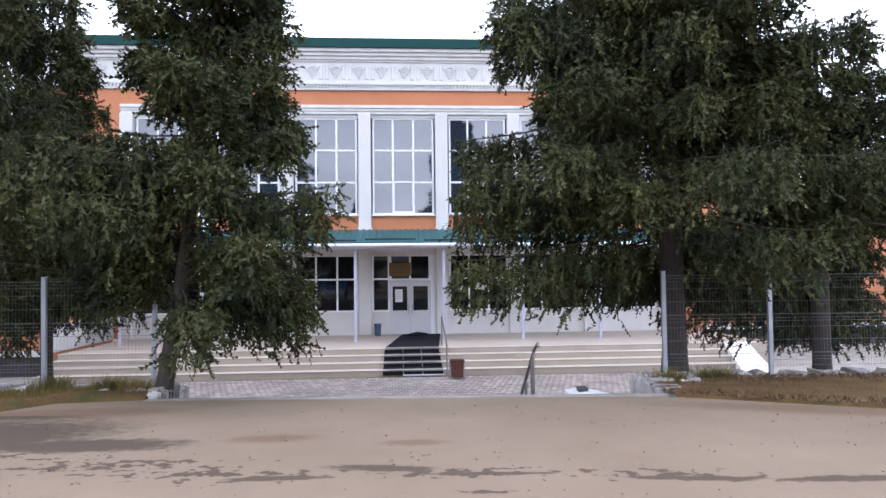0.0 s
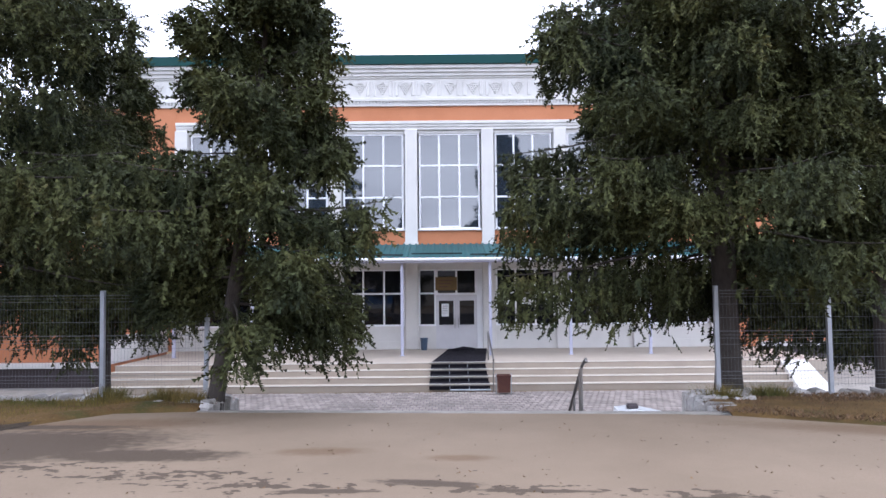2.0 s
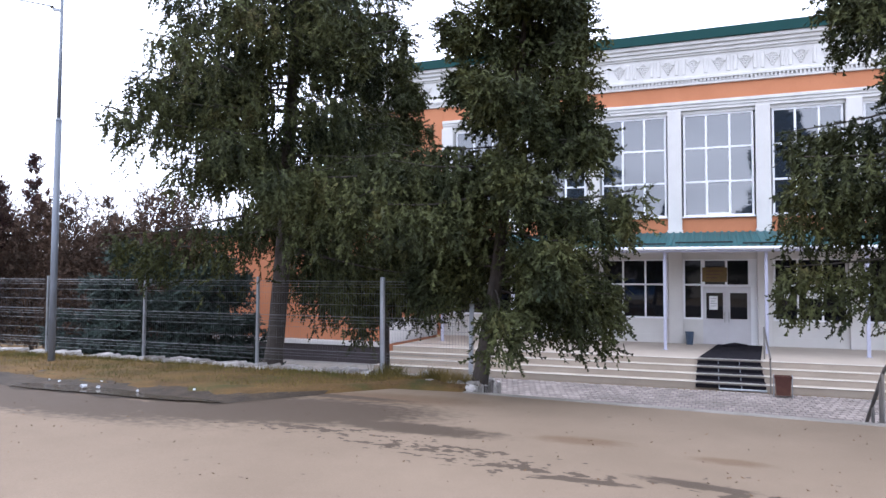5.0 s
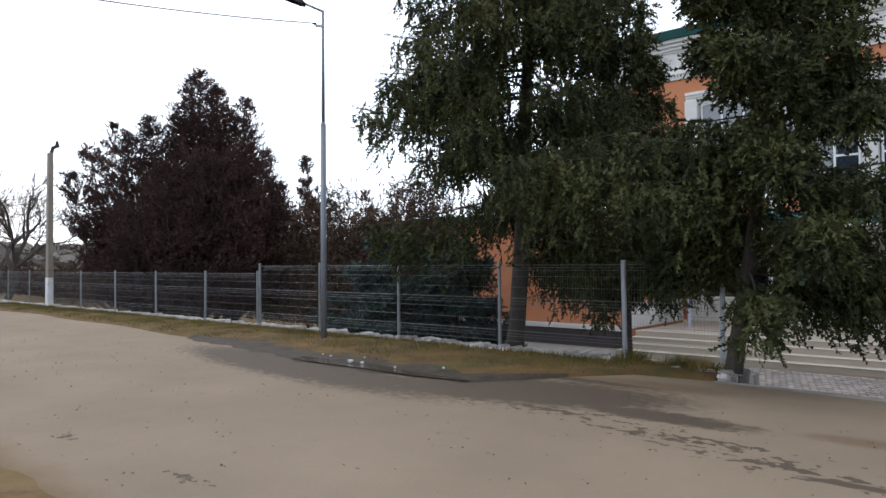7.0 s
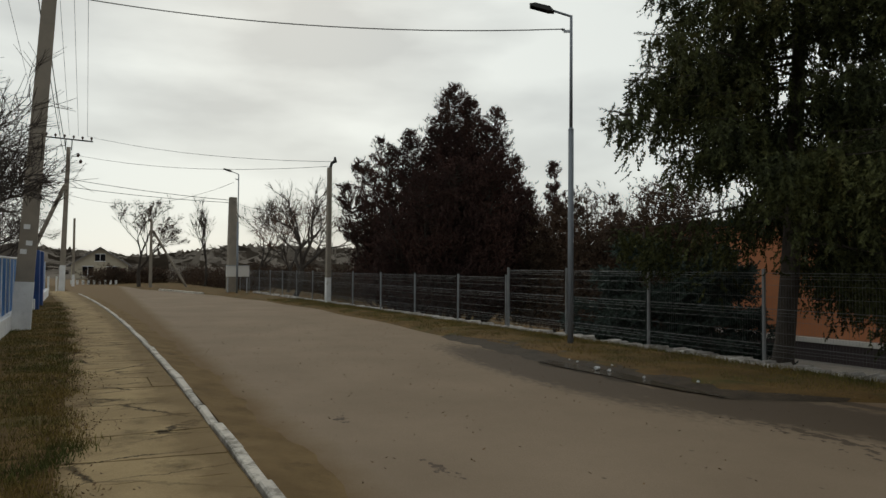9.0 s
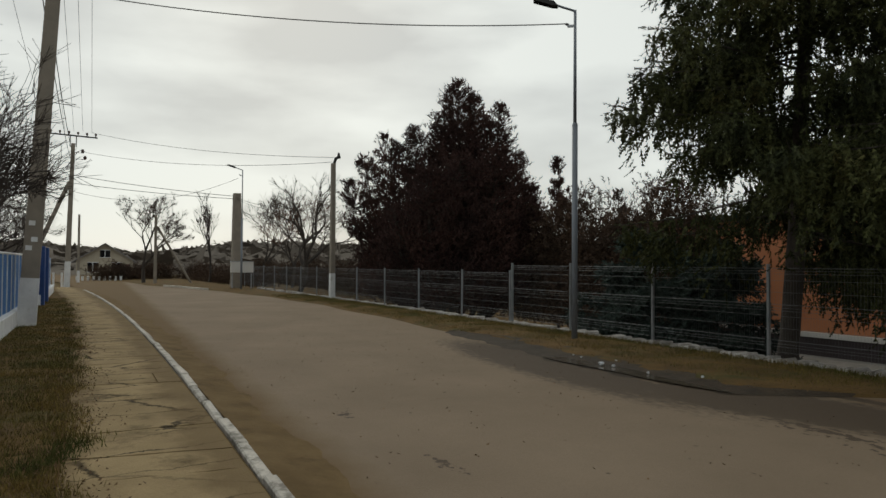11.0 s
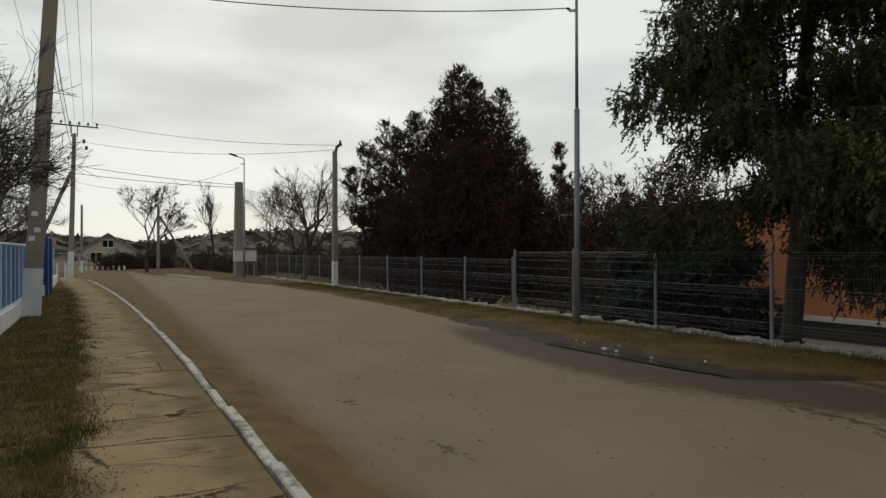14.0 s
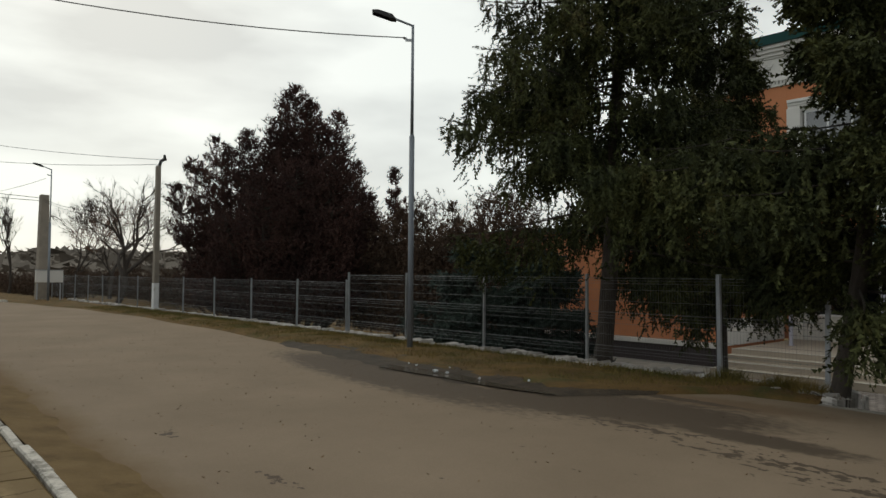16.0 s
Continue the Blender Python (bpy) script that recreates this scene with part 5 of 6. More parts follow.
def feathery(name, x, y, z, spires, label, mat, seed, size=0.13, n_twigs=9000, trunk=0.16, low=0.2, group="", power=0.8, bare=0.0):
    """An upright, many-topped conifer of flat feathery sprays; spires are (dx, dy, height, radius)."""
    rng = np.random.default_rng(seed)
    tree = root(name, pose(x, y, z), label, "tree", group)
    tot = sum(h * r for _, _, h, r in spires)
    P, D, L = [], [], []
    st = Mesh()
    for dx, dy, h, r in spires:
        st.tube([(dx * 0.3, dy * 0.3, -0.3), (dx * 0.8, dy * 0.8, h * 0.3), (dx, dy, h)], [trunk, trunk * 0.7, 0.01], 6)
        m = int(n_twigs * h * r / tot)
        n_b = max(14, m // 11)
        bh = low + (h - low) * rng.uniform(0, 1, n_b) ** 1.1
        for hh in bh:
            f = (hh - low) / (h - low)
            ln = r * ((1 - f) ** power) * rng.uniform(0.6, 1.15) + 0.10
            az = rng.uniform(0, 2 * np.pi)
            o = np.array([dx * (0.5 + 0.5 * f), dy * (0.5 + 0.5 * f), hh])
            out = np.array([math.cos(az), math.sin(az), 0.0])
            k = int(4 + 18 * ln / r)
            t = rng.uniform(0.1 + bare, 1, k) ** 0.6
            p = o + out * (t * ln)[:, None] + np.array([0, 0, 1.0]) * (0.42 * ln * t ** 1.6)[:, None] + rng.normal(0, 0.04 + 0.05 * ln, (k, 3))
            P.append(p)
            D.append(unit(out * 0.5 + np.array([0, 0, 0.9]) + rng.normal(0, 0.35, (k, 3))))
            L.append(rng.uniform(0.16, 0.40, k) * (1.0 - 0.4 * f))
            if hh > 0.5:
                st.tube([tuple(o), tuple(o + out * ln * 0.5 + np.array([0, 0, 0.14 * ln])), tuple(o + out * ln + np.array([0, 0, 0.42 * ln]))], [0.02, 0.014, 0.005], 3, False)
    P, D, L = np.concatenate(P), np.concatenate(D), np.concatenate(L)
    part("trunk", st, M_BARK, tree)
    part("crown", triangles("crown", needles(P, D, L, rng, 8, size, size * 0.5, 0.7), mat), None, tree, kind="stuff")
    return tree


def bare_tree(name, x, y, z, height, spread, seed, label, mat, trunk_r=0.14, fork=0.28, depth=6, group="", up=0.35, twig=0.006, leaves=None, nb=3, over_fence=False):
    rng = random.Random(seed)
    tree = root(name, pose(x, y, z), label, "tree", group)
    big, fine = Mesh(), Mesh()
    tips = []

    def grow(p, d, ln, r, k):
        q = p
        pts, rad = [tuple(p)], [r]
        n = 3 if k > 1 else 2
        for i in range(n):
            d = (d + Vector((rng.gauss(0, 0.16), rng.gauss(0, 0.16), rng.gauss(0, 0.08) + up * 0.06))).normalized()
            if over_fence and k < depth and q.z < 2.7:
                d = Vector((d.x, d.y, max(d.z, 0.45))).normalized()
            q = q + d * (ln / n)
            pts.append(tuple(q))
            rad.append(max(twig * 0.6, r * (1 - 0.42 * (i + 1) / n)))
        (big if r > 0.03 else fine).tube(pts, rad, 7 if r > 0.05 else 3, False)
        tips.append(q)
        if k == 0:
            return
        for j in range(nb if k < depth else nb + 1):
            a = rng.uniform(0, 2 * math.pi)
            s = d.orthogonal().normalized()
            s.rotate(Matrix.Rotation(a, 3, d))
            w = rng.uniform(0.45, 1.0) * spread
            nd = (d * rng.uniform(0.6, 1.0) + s * w + Vector((0, 0, up * rng.uniform(0.1, 0.5)))).normalized()
            t = rng.uniform(0.45, 1.0)
            start = Vector(pts[-1]) if j == 0 or t > 0.8 else Vector(pts[1]).lerp(Vector(pts[-1]), t)
            grow(start, nd, ln * rng.uniform(0.62, 0.86), max(twig, r * rng.uniform(0.45, 0.66)), k - 1)

    grow(Vector((0, 0, -0.2)), Vector((rng.gauss(0, 0.05), rng.gauss(0, 0.05), 1)), height * fork, trunk_r, depth)
    part("trunk", big, M_BARK, tree, "", True)
    part("twigwork", fine, mat, tree, kind="stuff")
    if leaves:
        arr = np.array([tuple(t) for t in tips])
        r2 = np.random.default_rng(seed)
        arr = arr[r2.choice(len(arr), min(len(arr), leaves))]
        part("leaves", triangles("leaves", needles(arr, unit(r2.normal(size=arr.shape)), np.full(len(arr), 0.1), r2, 3, 0.09, 0.07), M_SHRUB), None, tree, kind="stuff")
    return tree


G1 = "spruces along the fence"
spruce("spruce_tree", -3.92, 9.85, road_z(-3.9) - 0.02, 7.4, 2.4, 1.6, 11, "dark green spruce with leaning trunk and drooping twigs", (0.14, 0.0, 40.0), 0.115, per=6.5, sec=42, prune=-1, group=G1, cover=500, strings=8, power=1.05)
spruce("spruce_tree", -8.55, 10.75, -0.03, 12.8, 3.75, 2.3, 12, "tall dark spruce with hanging browned twigs", (0.10, 0.0, 6.0), 0.165, per=4.8, sec=35, droop=1.2, prune=0, group=G1, cover=1300, strings=9, power=0.88)
spruce("spruce_tree", -8.3, 14.6, COURT, 9.0, 2.3, 2.9, 19, "dark spruce growing behind the others", (0.0, 0.0), 0.13, per=5.5, sec=28, droop=1.2, prune=None, group=G1, cover=700)
spruce("spruce_tree", 3.75, 11.35, -0.06, 13.0, 3.35, 2.2, 13, "tall dark green spruce with sweeping branches", (-0.015, 0.0), 0.20, per=5.8, sec=60, droop=1.1, prune=1, group=G1, bias=(3.1, 0.08), cover=1000, strings=9)
spruce("spruce_tree", 6.3, 11.7, -0.33, 6.0, 2.5, 1.75, 14, "dark spruce with thin lower branches", (0.02, 0.0), 0.15, per=5.0, droop=1.3, group=G1, sec=36, bias=(2.6, 0.0), cover=300, strings=9)
spruce("blue_spruce", -13.4, 11.9, -0.74, 3.3, 1.7, 0.4, 15, "small blue-green spruce behind the fence", (0, 0), 0.07, mat=M_SPRUCEB, prune=None, per=6, droop=0.5, sec=16, tw=14, strings=0)
spruce("blue_spruce", -12.2, 13.0, -1.03, 3.4, 1.6, 0.4, 16, "small blue-green spruce behind the fence", (0, 0), 0.07, mat=M_SPRUCEB, prune=None, per=6, droop=0.5, sec=16, tw=14, strings=0)

feathery("bronzed_thuja", -28.6, 14.2, -0.71, [(0.0, 0.0, 10.7, 3.0), (0.4, 0.6, 9.9, 2.4), (0.8, 1.7, 9.6, 2.4), (0.2, -0.8, 9.2, 2.3), (-1.4, -3.0, 8.2, 2.2), (-0.8, -1.9, 8.5, 2.3), (-1.6, -4.0, 7.2, 1.9), (-1.7, -4.8, 6.0, 1.7), (1.0, 2.6, 7.4, 2.2), (1.0, 3.4, 6.0, 2.0), (0.6, 4.2, 4.8, 2.0), (2.4, 0.8, 7.3, 2.8), (2.2, -1.0, 6.9, 2.6), (2.2, -2.6, 6.2, 2.6), (1.8, 2.4, 5.8, 2.4), (2.0, -4.0, 4.6, 2.0)],
         "huge bronzed brown thuja with several tops", M_THUJA, 21, 0.09, 60000, 0.12, 0.1, power=0.62)
feathery("young_conifer", -26.5, 18.3, -1.29, [(0, 0, 7.7, 1.3)], "thin brown conifer with sparse tiers", M_THUJA, 22, 0.12, 1300, 0.09, 0.8, power=0.9)
feathery("young_conifer", -25.0, 20.5, -1.27, [(0, 0, 6.2, 1.6), (0.6, 1.2, 5.6, 1.4)], "thin brown conifer with sparse tiers", M_SHRUB, 23, 0.12, 1600, 0.09, 0.5, power=0.9)


def hedge(x0, x1, y0, y1, z, h, n, seed, label, mat=None):
    rng = np.random.default_rng(seed)
    t = rng.random(n)
    p = np.stack([x0 + (x1 - x0) * t, y0 + (y1 - y0) * t, np.zeros(n)], 1)
    top = h * (0.72 + 0.22 * np.sin(t * 23 + seed) * np.sin(t * 9) + 0.1 * np.sin(t * 61))
    p += np.stack([rng.normal(0, 0.5, n), rng.normal(0, 0.5, n), z + top * rng.beta(1.2, 1.05, n)], 1)
    d = unit(np.array([0, 0, 0.6]) + rng.normal(0, 0.5, (n, 3)))
    ob = new("hedge", triangles("hedge", needles(p, d, rng.uniform(0.15, 0.4, n), rng, 7, 0.11, 0.06), mat or M_SHRUB))
    return tagged(ob, label, "hedge", kind="stuff")


hedge(-30, -15.5, 17.5, 16.0, -0.95, 6.0, 15000, 31, "tangled brown shrubs behind the fence")
hedge(-22, -15.0, 16.5, 16.0, -1.00, 4.6, 7000, 32, "tangled brown shrubs behind the fence")
hedge(-12, -44, -8.5, -9.5, -0.20, 3.6, 9000, 35, "dark brown thicket behind the fruit trees")
hedge(-31, -64, 13.0, 12.0, -0.21, 2.3, 9000, 36, "brown thicket behind the far fence")
hedge(-48, -70, 9.5, 6.0, -0.24, 2.0, 4500, 33, "low brown thicket beyond the bend")
hedge(-66, -70, -1.5, 5.0, 0.0, 1.7, 3500, 34, "low brown thicket beyond the bend")

bare_tree("walnut_tree", -38.5, 9.2, -0.02, 8.0, 0.62, 41, "bare walnut tree with a rounded crown", M_TWIGW, 0.2, 0.27, 6, up=0.2, twig=0.008, nb=3)
bare_tree("bare_tree", -46.0, 10.6, 0.00, 7.7, 0.5, 42, "leafless tree with reddish twigs", M_TWIGR, 0.13, 0.27, 6, twig=0.009)
bare_tree("bare_tree", -58.0, 6.7, 0.07, 7.4, 0.32, 43, "pruned leafless tree with upright shoots", M_TWIG, 0.12, 0.3, 5, twig=0.012, up=0.9)
bare_tree("bare_tree", -57.0, 1.9, 0.08, 8.2, 0.55, 44, "leafless tree with a few dark leaves", M_TWIG, 0.16, 0.26, 6, twig=0.010, leaves=900)
bare_tree("bare_tree", -52.0, 9.6, 0.04, 7.2, 0.5, 45, "leafless tree behind the far fence", M_TWIG, 0.12, 0.27, 6, twig=0.009)
bare_tree("bare_tree", -25.0, 22.0, -1.47, 8.0, 0.5, 46, "leafless tree behind the spruces", M_TWIGW, 0.14, 0.27, 6, twig=0.008)
GF = "fruit trees behind the blue fence"
bare_tree("fruit_tree", -11.2, -5.4, -0.02, 9.0, 0.75, 56, "bare fruit tree with long arching twigs", M_TWIG, 0.13, 0.25, 6, GF, 0.12, 0.0045, nb=3, over_fence=True)
bare_tree("fruit_tree", -15.5, -4.9, -0.02, 8.6, 0.8, 51, "bare fruit tree with tangled twigs", M_TWIG, 0.13, 0.24, 6, GF, 0.13, 0.0055, nb=4, over_fence=True)
bare_tree("fruit_tree", -20.5, -4.9, -0.02, 8.8, 0.75, 52, "bare fruit tree with tangled twigs", M_TWIG, 0.14, 0.24, 6, GF, 0.13, 0.0065, nb=3, over_fence=True)
bare_tree("fruit_tree", -26.5, -5.0, 0.01, 8.4, 0.75, 53, "bare fruit tree with tangled twigs", M_TWIG, 0.14, 0.24, 6, GF, 0.13, 0.007, nb=4, over_fence=True)
bare_tree("fruit_tree", -33.0, -4.8, 0.04, 6.6, 0.75, 54, "bare fruit tree with tangled twigs", M_TWIG, 0.14, 0.26, 6, GF, 0.15, 0.008, nb=3, over_fence=True)
bare_tree("fruit_tree", -41.0, -5.6, -0.04, 6.8, 0.75, 55, "bare fruit tree with tangled twigs", M_TWIG, 0.14, 0.26, 6, GF, 0.15, 0.009, nb=3, over_fence=True)


# ---- poles, lamps, wires ----
def lamp_post(x, y, z, h, joint, arm, turn, label, r=0.07):
    lp = root("street_lamp", pose(x, y, z, 0, 0, turn), label, "street lamp")
    part("lower_shaft", Mesh().tube([(0, 0, -0.3), (0, 0, joint)], [r * 1.05, r], 12), M_LAMPG, lp, smooth=True)
    part("sleeve", Mesh().tube([(0, 0, joint), (0, 0, joint + 0.05)], [r * 1.08, r * 0.7], 12), M_LAMPG, lp)
    part("upper_shaft", Mesh().tube([(0, 0, joint + 0.05), (0, 0, h)], [r * 0.62, r * 0.5], 10), M_LAMPG, lp, smooth=True)
    part("arm", Mesh().tube([(0, 0, h - 0.02), (arm * 0.6, 0, h + 0.14)], 0.026, 8), M_LAMPG, lp)
    head = part("lamp_head", Mesh().extrude([(arm * 0.5, h + 0.09), (arm * 0.62, h + 0.19), (arm * 1.05, h + 0.28), (arm * 1.22, h + 0.27), (arm * 1.22, h + 0.23), (arm * 0.66, h + 0.10)], -0.11, 0.11), M_BLACK, lp, "flat dark lamp head")
    part("lens", Mesh().quad((arm * 0.72, -0.08, h + 0.113), (arm * 1.18, -0.08, h + 0.218), (arm * 1.18, 0.08, h + 0.218), (arm * 0.72, 0.08, h + 0.113)), M_GLASSD, head)
    part("bracket", Mesh().box(-0.02, 0.16, -0.02, 0.02, h - 0.36, h - 0.31).tube([(0.12, 0, h - 0.33), (0.2, 0, h - 0.28)], 0.025, 6), M_STEEL, lp, "small cable clamp")
    return lp


lamp_post(-12.05, 8.73, road_z(-12), 7.0, 4.55, 0.72, 236, "tall grey stepped street lamp on the verge", 0.06)
lamp_post(-42.3, 6.72, road_z(-42), 7.1, 4.2, 0.72, 262, "thin grey street lamp beside the thick pole", 0.06)


def concrete_pole(x, y, z, h, a, b, white, label, lean=(0, 0), group="concrete utility poles"):
    p = root("utility_pole", pose(x, y, z, lean[0], lean[1], 4), label, "utility pole", group)
    me = Mesh()
    n0 = len(me.v)
    for zz, t in ((white, 0.0), (h, 1.0)):
        k = a + (b - a) * (white / h * (1 - t) + t)
        me.v += [(-k, -k * 0.85, zz), (k, -k * 0.85, zz), (k * 0.9, k * 0.85, zz), (-k * 0.9, k * 0.85, zz)]
    me.f += [(0, 1, 5, 4), (1, 2, 6, 5), (2, 3, 7, 6), (3, 0, 4, 7), (4, 5, 6, 7), (3, 2, 1, 0)]
    part("shaft", me, M_POLE, p)
    me = Mesh()
    k1 = a + (b - a) * white / h
    me.v += [(-a * 1.05, -a * 0.9, -0.4), (a * 1.05, -a * 0.9, -0.4), (a * 0.95, a * 0.9, -0.4), (-a * 0.95, a * 0.9, -0.4)]
    me.v += [(-k1 * 1.02, -k1 * 0.88, white), (k1 * 1.02, -k1 * 0.88, white), (k1 * 0.93, k1 * 0.88, white), (-k1 * 0.93, k1 * 0.88, white)]
    me.f += [(0, 1, 5, 4), (1, 2, 6, 5), (2, 3, 7, 6), (3, 0, 4, 7), (4, 5, 6, 7), (3, 2, 1, 0)]
    part("painted_base", me, M_LIME, p, "limewashed base")
    return p


def crossarm(pole, h, half, n, along=90):
    part("crossarm", Mesh().box(-0.04, 0.04, -half, half, h - 0.04, h + 0.04), M_BLACK, pole, "dark steel crossarm")
    for i in range(n):
        y = -half + 0.1 + (2 * half - 0.2) * i / (n - 1)
        part("insulator", Mesh().tube([(0, y, h + 0.04), (0, y, h + 0.1), (0, y, h + 0.14), (0, y, h + 0.22), (0, y, h + 0.27)], [0.015, 0.03, 0.07, 0.075, 0.03], 8), M_CERAM, pole, "brown insulator", True)


pn = concrete_pole(-18.55, -1.85, road_z(-18.5), 9.3, 0.225, 0.165, 1.22, "thick concrete pole with a limewashed base", (-3.1, 0.5))
part("band", Mesh().box(-0.2, 0.2, -0.18, 0.18, 8.6, 8.68), M_BLACK, pn)
for zz, yy in ((2.42, -0.05), (2.05, 0.02), (1.85, -0.08)):
    part("paper_scrap", Mesh().box(0.207, 0.211, yy - 0.06, yy + 0.07, zz, zz + 0.11), M_LIME, pn, "torn paper notice")
p4 = concrete_pole(-49.1, -2.76, road_z(-49), 9.0, 0.2, 0.13, 1.6, "concrete pole with a crossarm and strut", (-1.4, -0.4))
crossarm(p4, 9.5, 1.35, 6)
part("riser", Mesh().box(-0.03, 0.03, -0.2, -0.14, 8.8, 9.5).box(-0.03, 0.03, 0.14, 0.2, 8.8, 9.5), M_BLACK, p4)
part("strut", Mesh().tube([(0.2, -2.6, -0.2), (0.1, -0.1, 6.6)], [0.17, 0.13], 6), M_POLE, p4, "leaning concrete strut")
for y, zz in ((0.55, 8.55), (0.7, 8.15)):
    part("insulator", Mesh().tube([(0, 0.1, zz - 0.1), (0, y, zz - 0.1)], 0.02, 5).tube([(0, y, zz - 0.12), (0, y, zz + 0.02), (0, y, zz + 0.14)], [0.05, 0.11, 0.05], 8), M_CERAM, p4)
p2 = concrete_pole(-30.4, 8.8, road_z(-30), 6.1, 0.125, 0.10, 1.15, "slim concrete pole with hooked insulators", (0, 0.2))
part("hook", Mesh().tube([(0, 0, 5.9), (-0.02, 0.1, 6.3), (0.0, 0.3, 6.45)], [0.07, 0.07, 0.09], 6).tube([(0, 0.25, 6.35), (0, 0.25, 6.6)], [0.09, 0.05], 6), M_BLACK, p2)
p3 = concrete_pole(-44.5, 6.75, road_z(-44), 5.9, 0.34, 0.24, 0.05, "thick double concrete pole with a meter box", (0, 0))
mb = root("meter_box", pose(-43.2, 6.85, road_z(-43)), "pale grey electric cabinet on legs", "cabinet")
part("case", Mesh().box(-0.15, 0.15, -0.62, 0.70, 1.0, 1.65, 0.01), M_WHITE, mb)
part("lid_edge", Mesh().box(-0.17, 0.17, -0.64, 0.72, 1.651, 1.69), M_STEEL, mb)
for y in (-0.52, 0.60):
    part("leg", Mesh().box(-0.03, 0.03, y - 0.03, y + 0.03, -0.1, 0.95), M_STEEL, mb)
concrete_pole(-60.0, -2.6, road_z(-60), 5.2, 0.11, 0.09, 0.9, "thin far concrete pole", (0, 0))
pp = concrete_pole(-55.0, 2.6, road_z(-55), 5.0, 0.12, 0.1, 0.02, "weathered far pole with a strut", (0, 0))
part("strut", Mesh().tube([(0, 2.6, -0.1), (0, 0.1, 4.2)], 0.09, 5), M_POLE, pp)


def cable(a, b, sag, r, label, n=16):
    a, b = Vector(a), Vector(b)
    pts = []
    for i in range(n + 1):
        t = i / n
        p = a.lerp(b, t)
        p.z -= 4 * sag * t * (1 - t)
        pts.append(tuple(p))
    single("overhead_cable", Mesh().tube(pts, r, 4), M_BLACK, Matrix(), label, "cable", "overhead cables")


arm4 = [(-49.1, -2.76 - 1.25 + 2.5 * i / 5, road_z(-49) + 9.75) for i in range(6)]
cable((-12.1, 8.6, 6.72), (-18.2, -1.6, 7.90), 0.33, 0.012, "thick twisted black cable from lamp to pole")
for i in (0, 1):
    cable((-18.3, -1.75 + 0.12 * i, 8.55 - 0.15 * i), (-49.1, -2.7 + 0.2 * i, 8.17 - 0.1 * i), 0.4, 0.014, "thick twisted black cable between poles")
for i in (2, 3, 4, 5):
    cable((-12.0, -1.9 + 0.75 * (i - 2) * 0.62, 14.2), arm4[i], 0.3, 0.008, "thin bare overhead wire")
cable((-12.0, -3.0, 12.37), arm4[0], 0.3, 0.008, "thin bare overhead wire")
cable(arm4[5], (-30.4, 8.97, 6.42), 0.35, 0.010, "thin bare overhead wire")
cable((-49.1, -2.1, 8.57), (-30.4, 8.92, 6.22), 0.45, 0.010, "thin bare overhead wire")
cable((-49.1, -2.6, 7.07), (-44.5, 6.7, 5.77), 0.12, 0.016, "black service cable to the thick pole")
cable((-49.1, -2.6, 6.57), (-44.5, 6.7, 5.62), 0.12, 0.016, "black service cable to the thick pole")
cable((-44.5, 6.7, 5.72), (-30.4, 8.77, 4.57), 0.5, 0.014, "black service cable along the fence")
cable((-44.5, 6.7, 5.62), (-30.4, 8.77, 4.27), 0.5, 0.012, "black service cable along the fence")
cable((-42.3, 6.47, 6.64), (-49.1, -2.6, 6.07), 0.9, 0.010, "thin cable hanging from the far lamp")


# ---- the blue fence and what lies beyond ----
def bfy(x):
    return -1.78 + 0.012 * x - 0.0004 * x * x


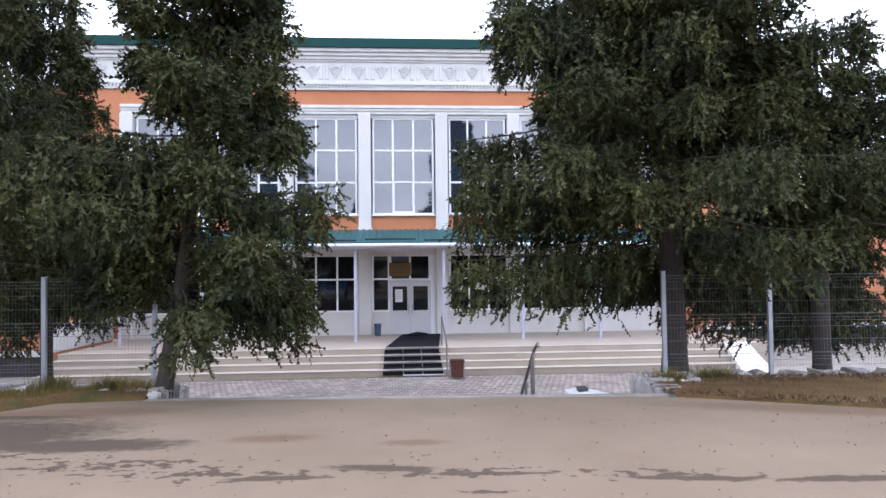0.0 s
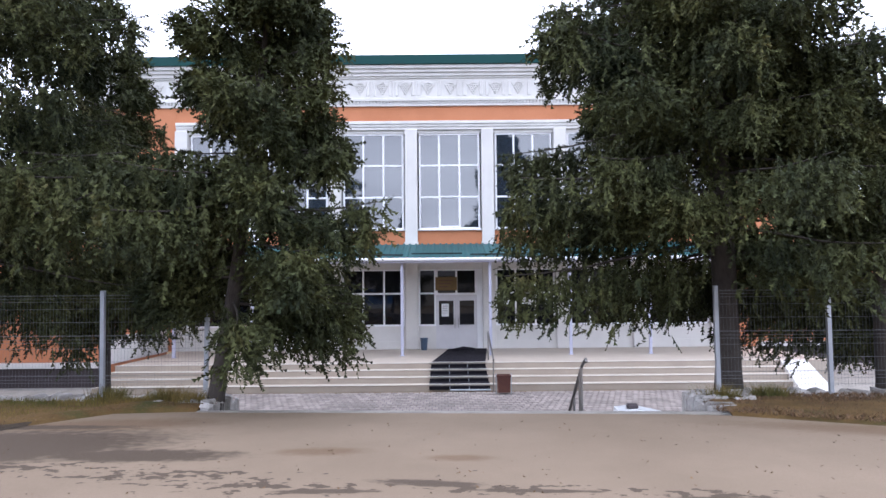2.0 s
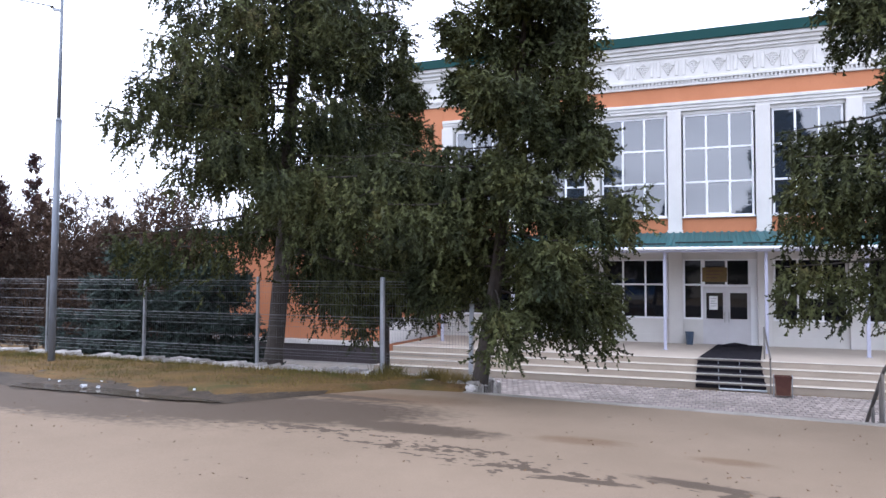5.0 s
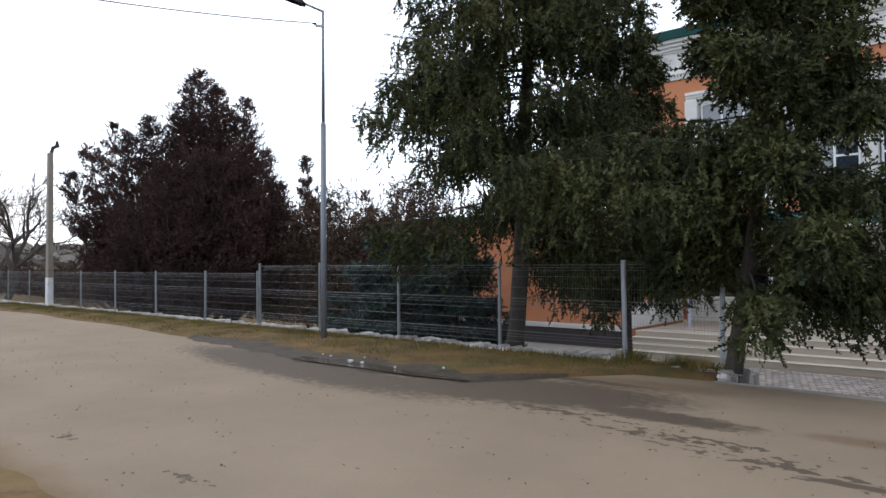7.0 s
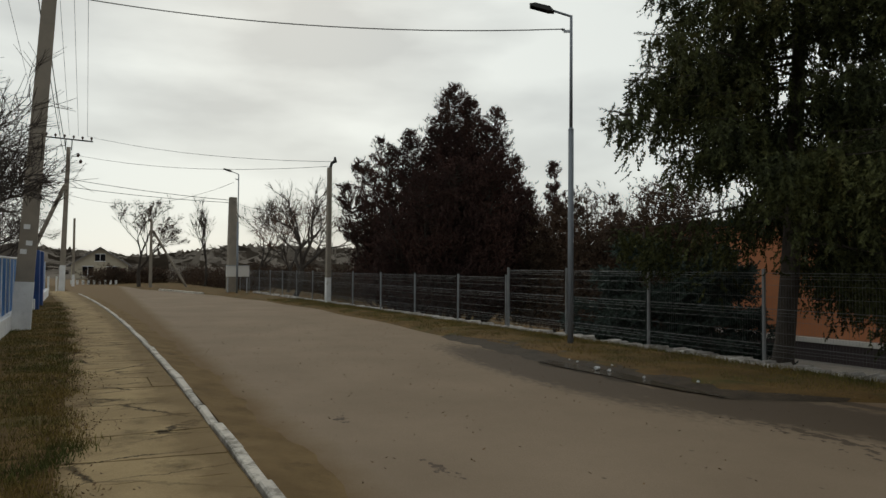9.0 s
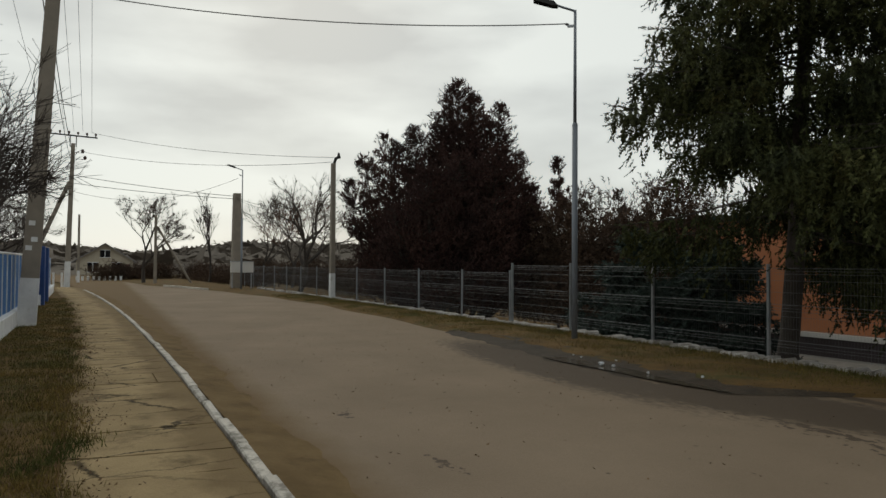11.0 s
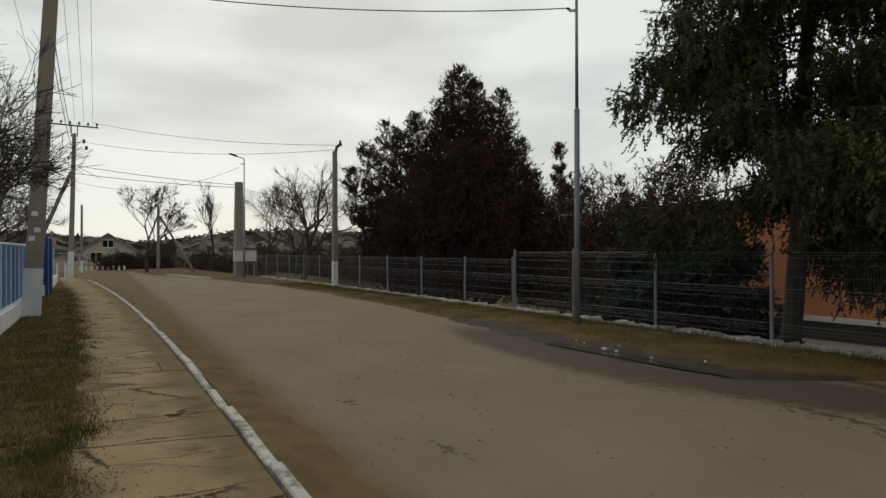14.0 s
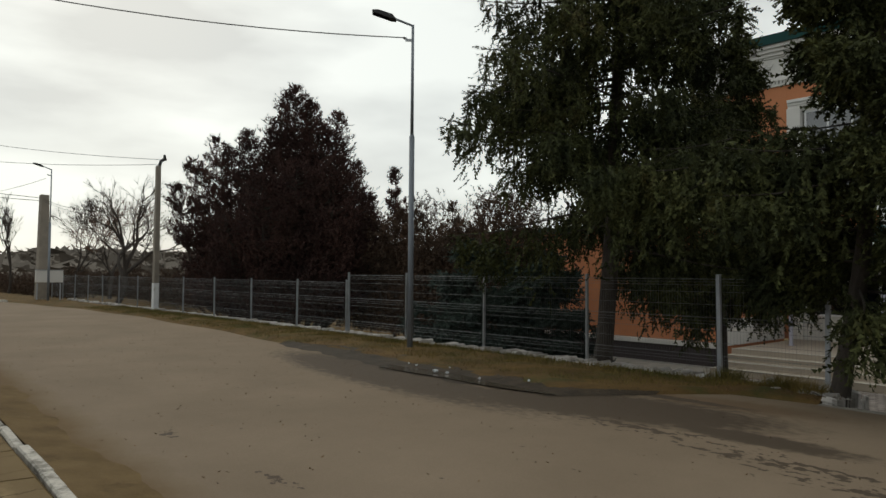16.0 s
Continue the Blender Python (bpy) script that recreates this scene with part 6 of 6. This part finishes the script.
def build_blue_fence():
    f = root("blue_fence", pose(-14, bfy(-14), road_z(-14)), "blue sheet fence on a whitewashed plinth", "fence")
    ox, oy, oz = -14, bfy(-14), road_z(-14)
    rnd = random.Random(8)
    x = -4.0
    while x > -37.5:
        if not -24.2 > x > -25.4:
            part("plinth", Mesh().box(-1.5, 0.0, -0.13, 0.13, -0.3, 0.48, 0.015), M_LIME, f, at=pose(x - ox, bfy(x) - oy, road_z(x) - oz, 0, 0.07, math.degrees(math.atan(0.012 - 0.0008 * x))))
        x -= 1.5
    strip_mesh = Mesh().box(-0.024, 0.024, 0.004, 0.026, 0.49, 1.75, 0.003).data("joint_strip", M_LIME)
    pm = Mesh()
    out = [(-0.425, -0.004)]
    for k in range(6):
        a = -0.425 + 0.85 * k / 6
        out += [(a + 0.01, 0.004), (a + 0.05, 0.012), (a + 0.09, 0.012), (a + 0.13, 0.004)]
    out += [(0.425, -0.004)]
    for zz in (0.49, 1.75):
        pm.v += [(a, b, zz) for a, b in out]
    k = len(out)
    pm.f += [tuple(range(k)), tuple(range(2 * k - 1, k - 1, -1))] + [(i, k + i, k + (i + 1) % k, (i + 1) % k) for i in range(k)]
    pd = pm.data("sheet", M_BLUE)
    x = -4.0
    while x > -37.5:
        slant = math.degrees(math.atan(0.012 - 0.0008 * x))
        part("sheet", pd, None, f, at=pose(x - ox, bfy(x) - oy, road_z(x) - oz + rnd.uniform(-0.008, 0.008), rnd.uniform(-0.5, 0.5), rnd.uniform(-0.3, 0.3), slant))
        part("joint_strip", strip_mesh, None, f, at=pose(x - 0.43 - ox, bfy(x - 0.43) - oy, road_z(x) - oz, 0, rnd.uniform(-0.5, 0.5), slant))
        x -= 0.86
    for zz in (0.75, 1.5):
        me = Mesh().tube([(a - ox, bfy(a) - 0.04 - oy, road_z(a) + zz - oz) for a in (-4, -10, -16, -22, -28, -34, -37.5)], 0.02, 4)
        part("rail", me, M_BLUED, f)
    cap = Mesh().tube([(a - ox, bfy(a) + 0.01 - oy, road_z(a) + 1.765 - oz) for a in (-4, -8, -12, -16, -20, -24)], 0.028, 6)
    part("cap_rail", cap, M_LIME, f, "whitewashed cap rail")
    for gx in (-26.8, -29.4):
        part("gate_post", Mesh().box(-0.13, 0.13, -0.1, 0.16, -0.2, 2.1, 0.02), M_BLUED, f, "dark blue gate post", at=pose(gx - ox, bfy(gx) + 0.08 - oy, road_z(gx) - oz))


build_blue_fence()


def build_far_house(x, y, z):
    h = root("far_house", pose(x, y, z, 0, 0, 90), "far pale house with a grey gabled roof", "house")
    part("wall", Mesh().box(-3.2, 3.4, 0, 7, -0.3, 2.6).extrude([(-3.2, 2.6), (3.4, 2.6), (0.1, 4.6)], 0.02, 6.98), M_FARWALL, h)
    part("roof", Mesh().extrude([(-3.7, 2.3), (0.1, 4.75), (3.9, 2.3), (3.9, 2.15), (0.1, 4.58), (-3.7, 2.15)], -0.5, 7.5), M_SLATE, h)
    for a, b, zz, hh in ((-1.9, -0.7, 1.0, 1.2), (0.9, 2.1, 1.0, 1.2), (-0.5, 0.7, 2.9, 0.9)):
        w = part("window", Mesh().box(a, b, -0.03, 0.03, zz, zz + hh), M_GLASSD, h)
        part("frame", Mesh().box(a - 0.06, b + 0.06, -0.05, -0.031, zz - 0.06, zz).box(a - 0.06, b + 0.06, -0.05, -0.031, zz + hh, zz + hh + 0.06).box((a + b) / 2 - 0.03, (a + b) / 2 + 0.03, -0.05, -0.031, zz, zz + hh), M_PVC, w)
    part("door", Mesh().box(2.4, 3.1, -0.03, 0.02, 0, 2.0), M_BROWN, h)


def far_woods():
    """Leafless woods on the far slopes, too small to tell apart."""
    rng = np.random.default_rng(71)
    n = 16000
    b, d = np.radians(rng.uniform(35, 108, n)), 120 + 330 * rng.random(n) ** 0.8
    x, y = -np.sin(b) * d, np.cos(b) * d
    bearing = np.degrees(b)
    ridge = 15 + 4 * np.sin(bearing * 0.11 + 1.0) + 2.0 * np.sin(bearing * 0.41)
    z = SLOPE * np.clip(x, -160, 60) - 0.05 + smooth01(110, 420, d) * (ridge - 4.7)
    keep = np.sin(x * 0.05) * np.sin(y * 0.07 + 1) + rng.uniform(-0.6, 0.9, n) > 0
    p = np.stack([x, y, z], 1)[keep]
    m = len(p)
    s = rng.uniform(1.2, 3.4, m)[:, None]
    q = p[:, None] + np.stack([rng.normal(0, 0.8, (m, 3)), rng.normal(0, 0.8, (m, 3)), np.abs(rng.normal(0.5, 0.4, (m, 3)))], -1) * s[:, None]
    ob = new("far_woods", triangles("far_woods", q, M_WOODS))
    tagged(ob, "leafless brown woods on the far hills, coloured paler for haze", "woods", kind="stuff")


far_woods()
build_far_house(-100, -1.4, -0.6)
fence_far = root("white_roadside_posts", pose(-66, -1.2, road_z(-66)), "row of short white roadside posts", "guard posts")
for i in range(9):
    part("post", Mesh().box(-0.09, 0.09, -0.09, 0.09, -0.1, 0.36, 0.02), M_LIME, fence_far, at=pose(0.0, 1.6 - 0.42 * i, 0))
far_kerb = root("far_kerb", pose(-40, verge_y(-40), road_z(-40)), "whitewashed kerb stones on the bend", "kerb", kind="structure")
far_stone = Mesh().box(-0.46, 0.46, -0.07, 0.07, -0.1, 0.11, 0.02).data("kerb_stone", M_KERB)
for i in range(7):
    x = -42.5 - 1.0 * i
    part("kerb_stone", far_stone, None, far_kerb, at=pose(x + 40, verge_y(x) + 0.05 - verge_y(-40), road_z(x) - road_z(-40), 0, 0.07, math.degrees(math.atan(verge_y(x + 0.5) - verge_y(x - 0.5)))))
far_gate = root("green_gate", pose(-46, -3.2, road_z(-46)), "low dark green gate with pale pickets", "gate")
for i in range(4):
    part("picket", Mesh().box(-0.05, 0.05, -0.05, 0.05, 0, 0.95), M_LIME, far_gate, at=pose(0, -0.9 + 0.42 * i, 0))
part("gate_leaf", Mesh().box(-0.05, 0.0, -2.3, -1.1, 0.1, 1.6), M_SPRUCEB, far_gate)

# ---- added behind the camera: low house, garden trees, seen only as dark window reflections ----
back = root("reflection_house", pose(4, -17, road_z(4)), "plain low house added unseen behind the camera for the window reflections", "house")
part("wall", Mesh().box(-9, 9, -7, 0, -0.2, 3.2), M_FARWALL, back)
part("roof", Mesh().extrude([(-7.5, 3.1), (-3.5, 6.2), (0.5, 3.1)], -9.5, 9.5, "x"), M_SLATE, back)
hedge(-40, 40, -19, -26, 0.00, 8.0, 9000, 61, "garden trees added unseen behind the camera to darken the window reflections")


def weed_area(rng, n):
    k = rng.integers(0, 5, n)
    cx = np.array([-4.25, -4.75, -5.6, 3.3, 4.0])[k]
    cy = np.array([9.75, 10.0, 10.05, 10.2, 10.4])[k]
    return np.stack([cx + rng.normal(0, 0.13, n), cy + rng.normal(0, 0.08, n)], 1)


blades("weeds", 2600, weed_area, M_GRASS, "straggly weeds at the foot of the fence", 0.06, 0.26, 77, lambda x, y: road_z(x) + 0.02, 0.006, "weeds", 0.8)
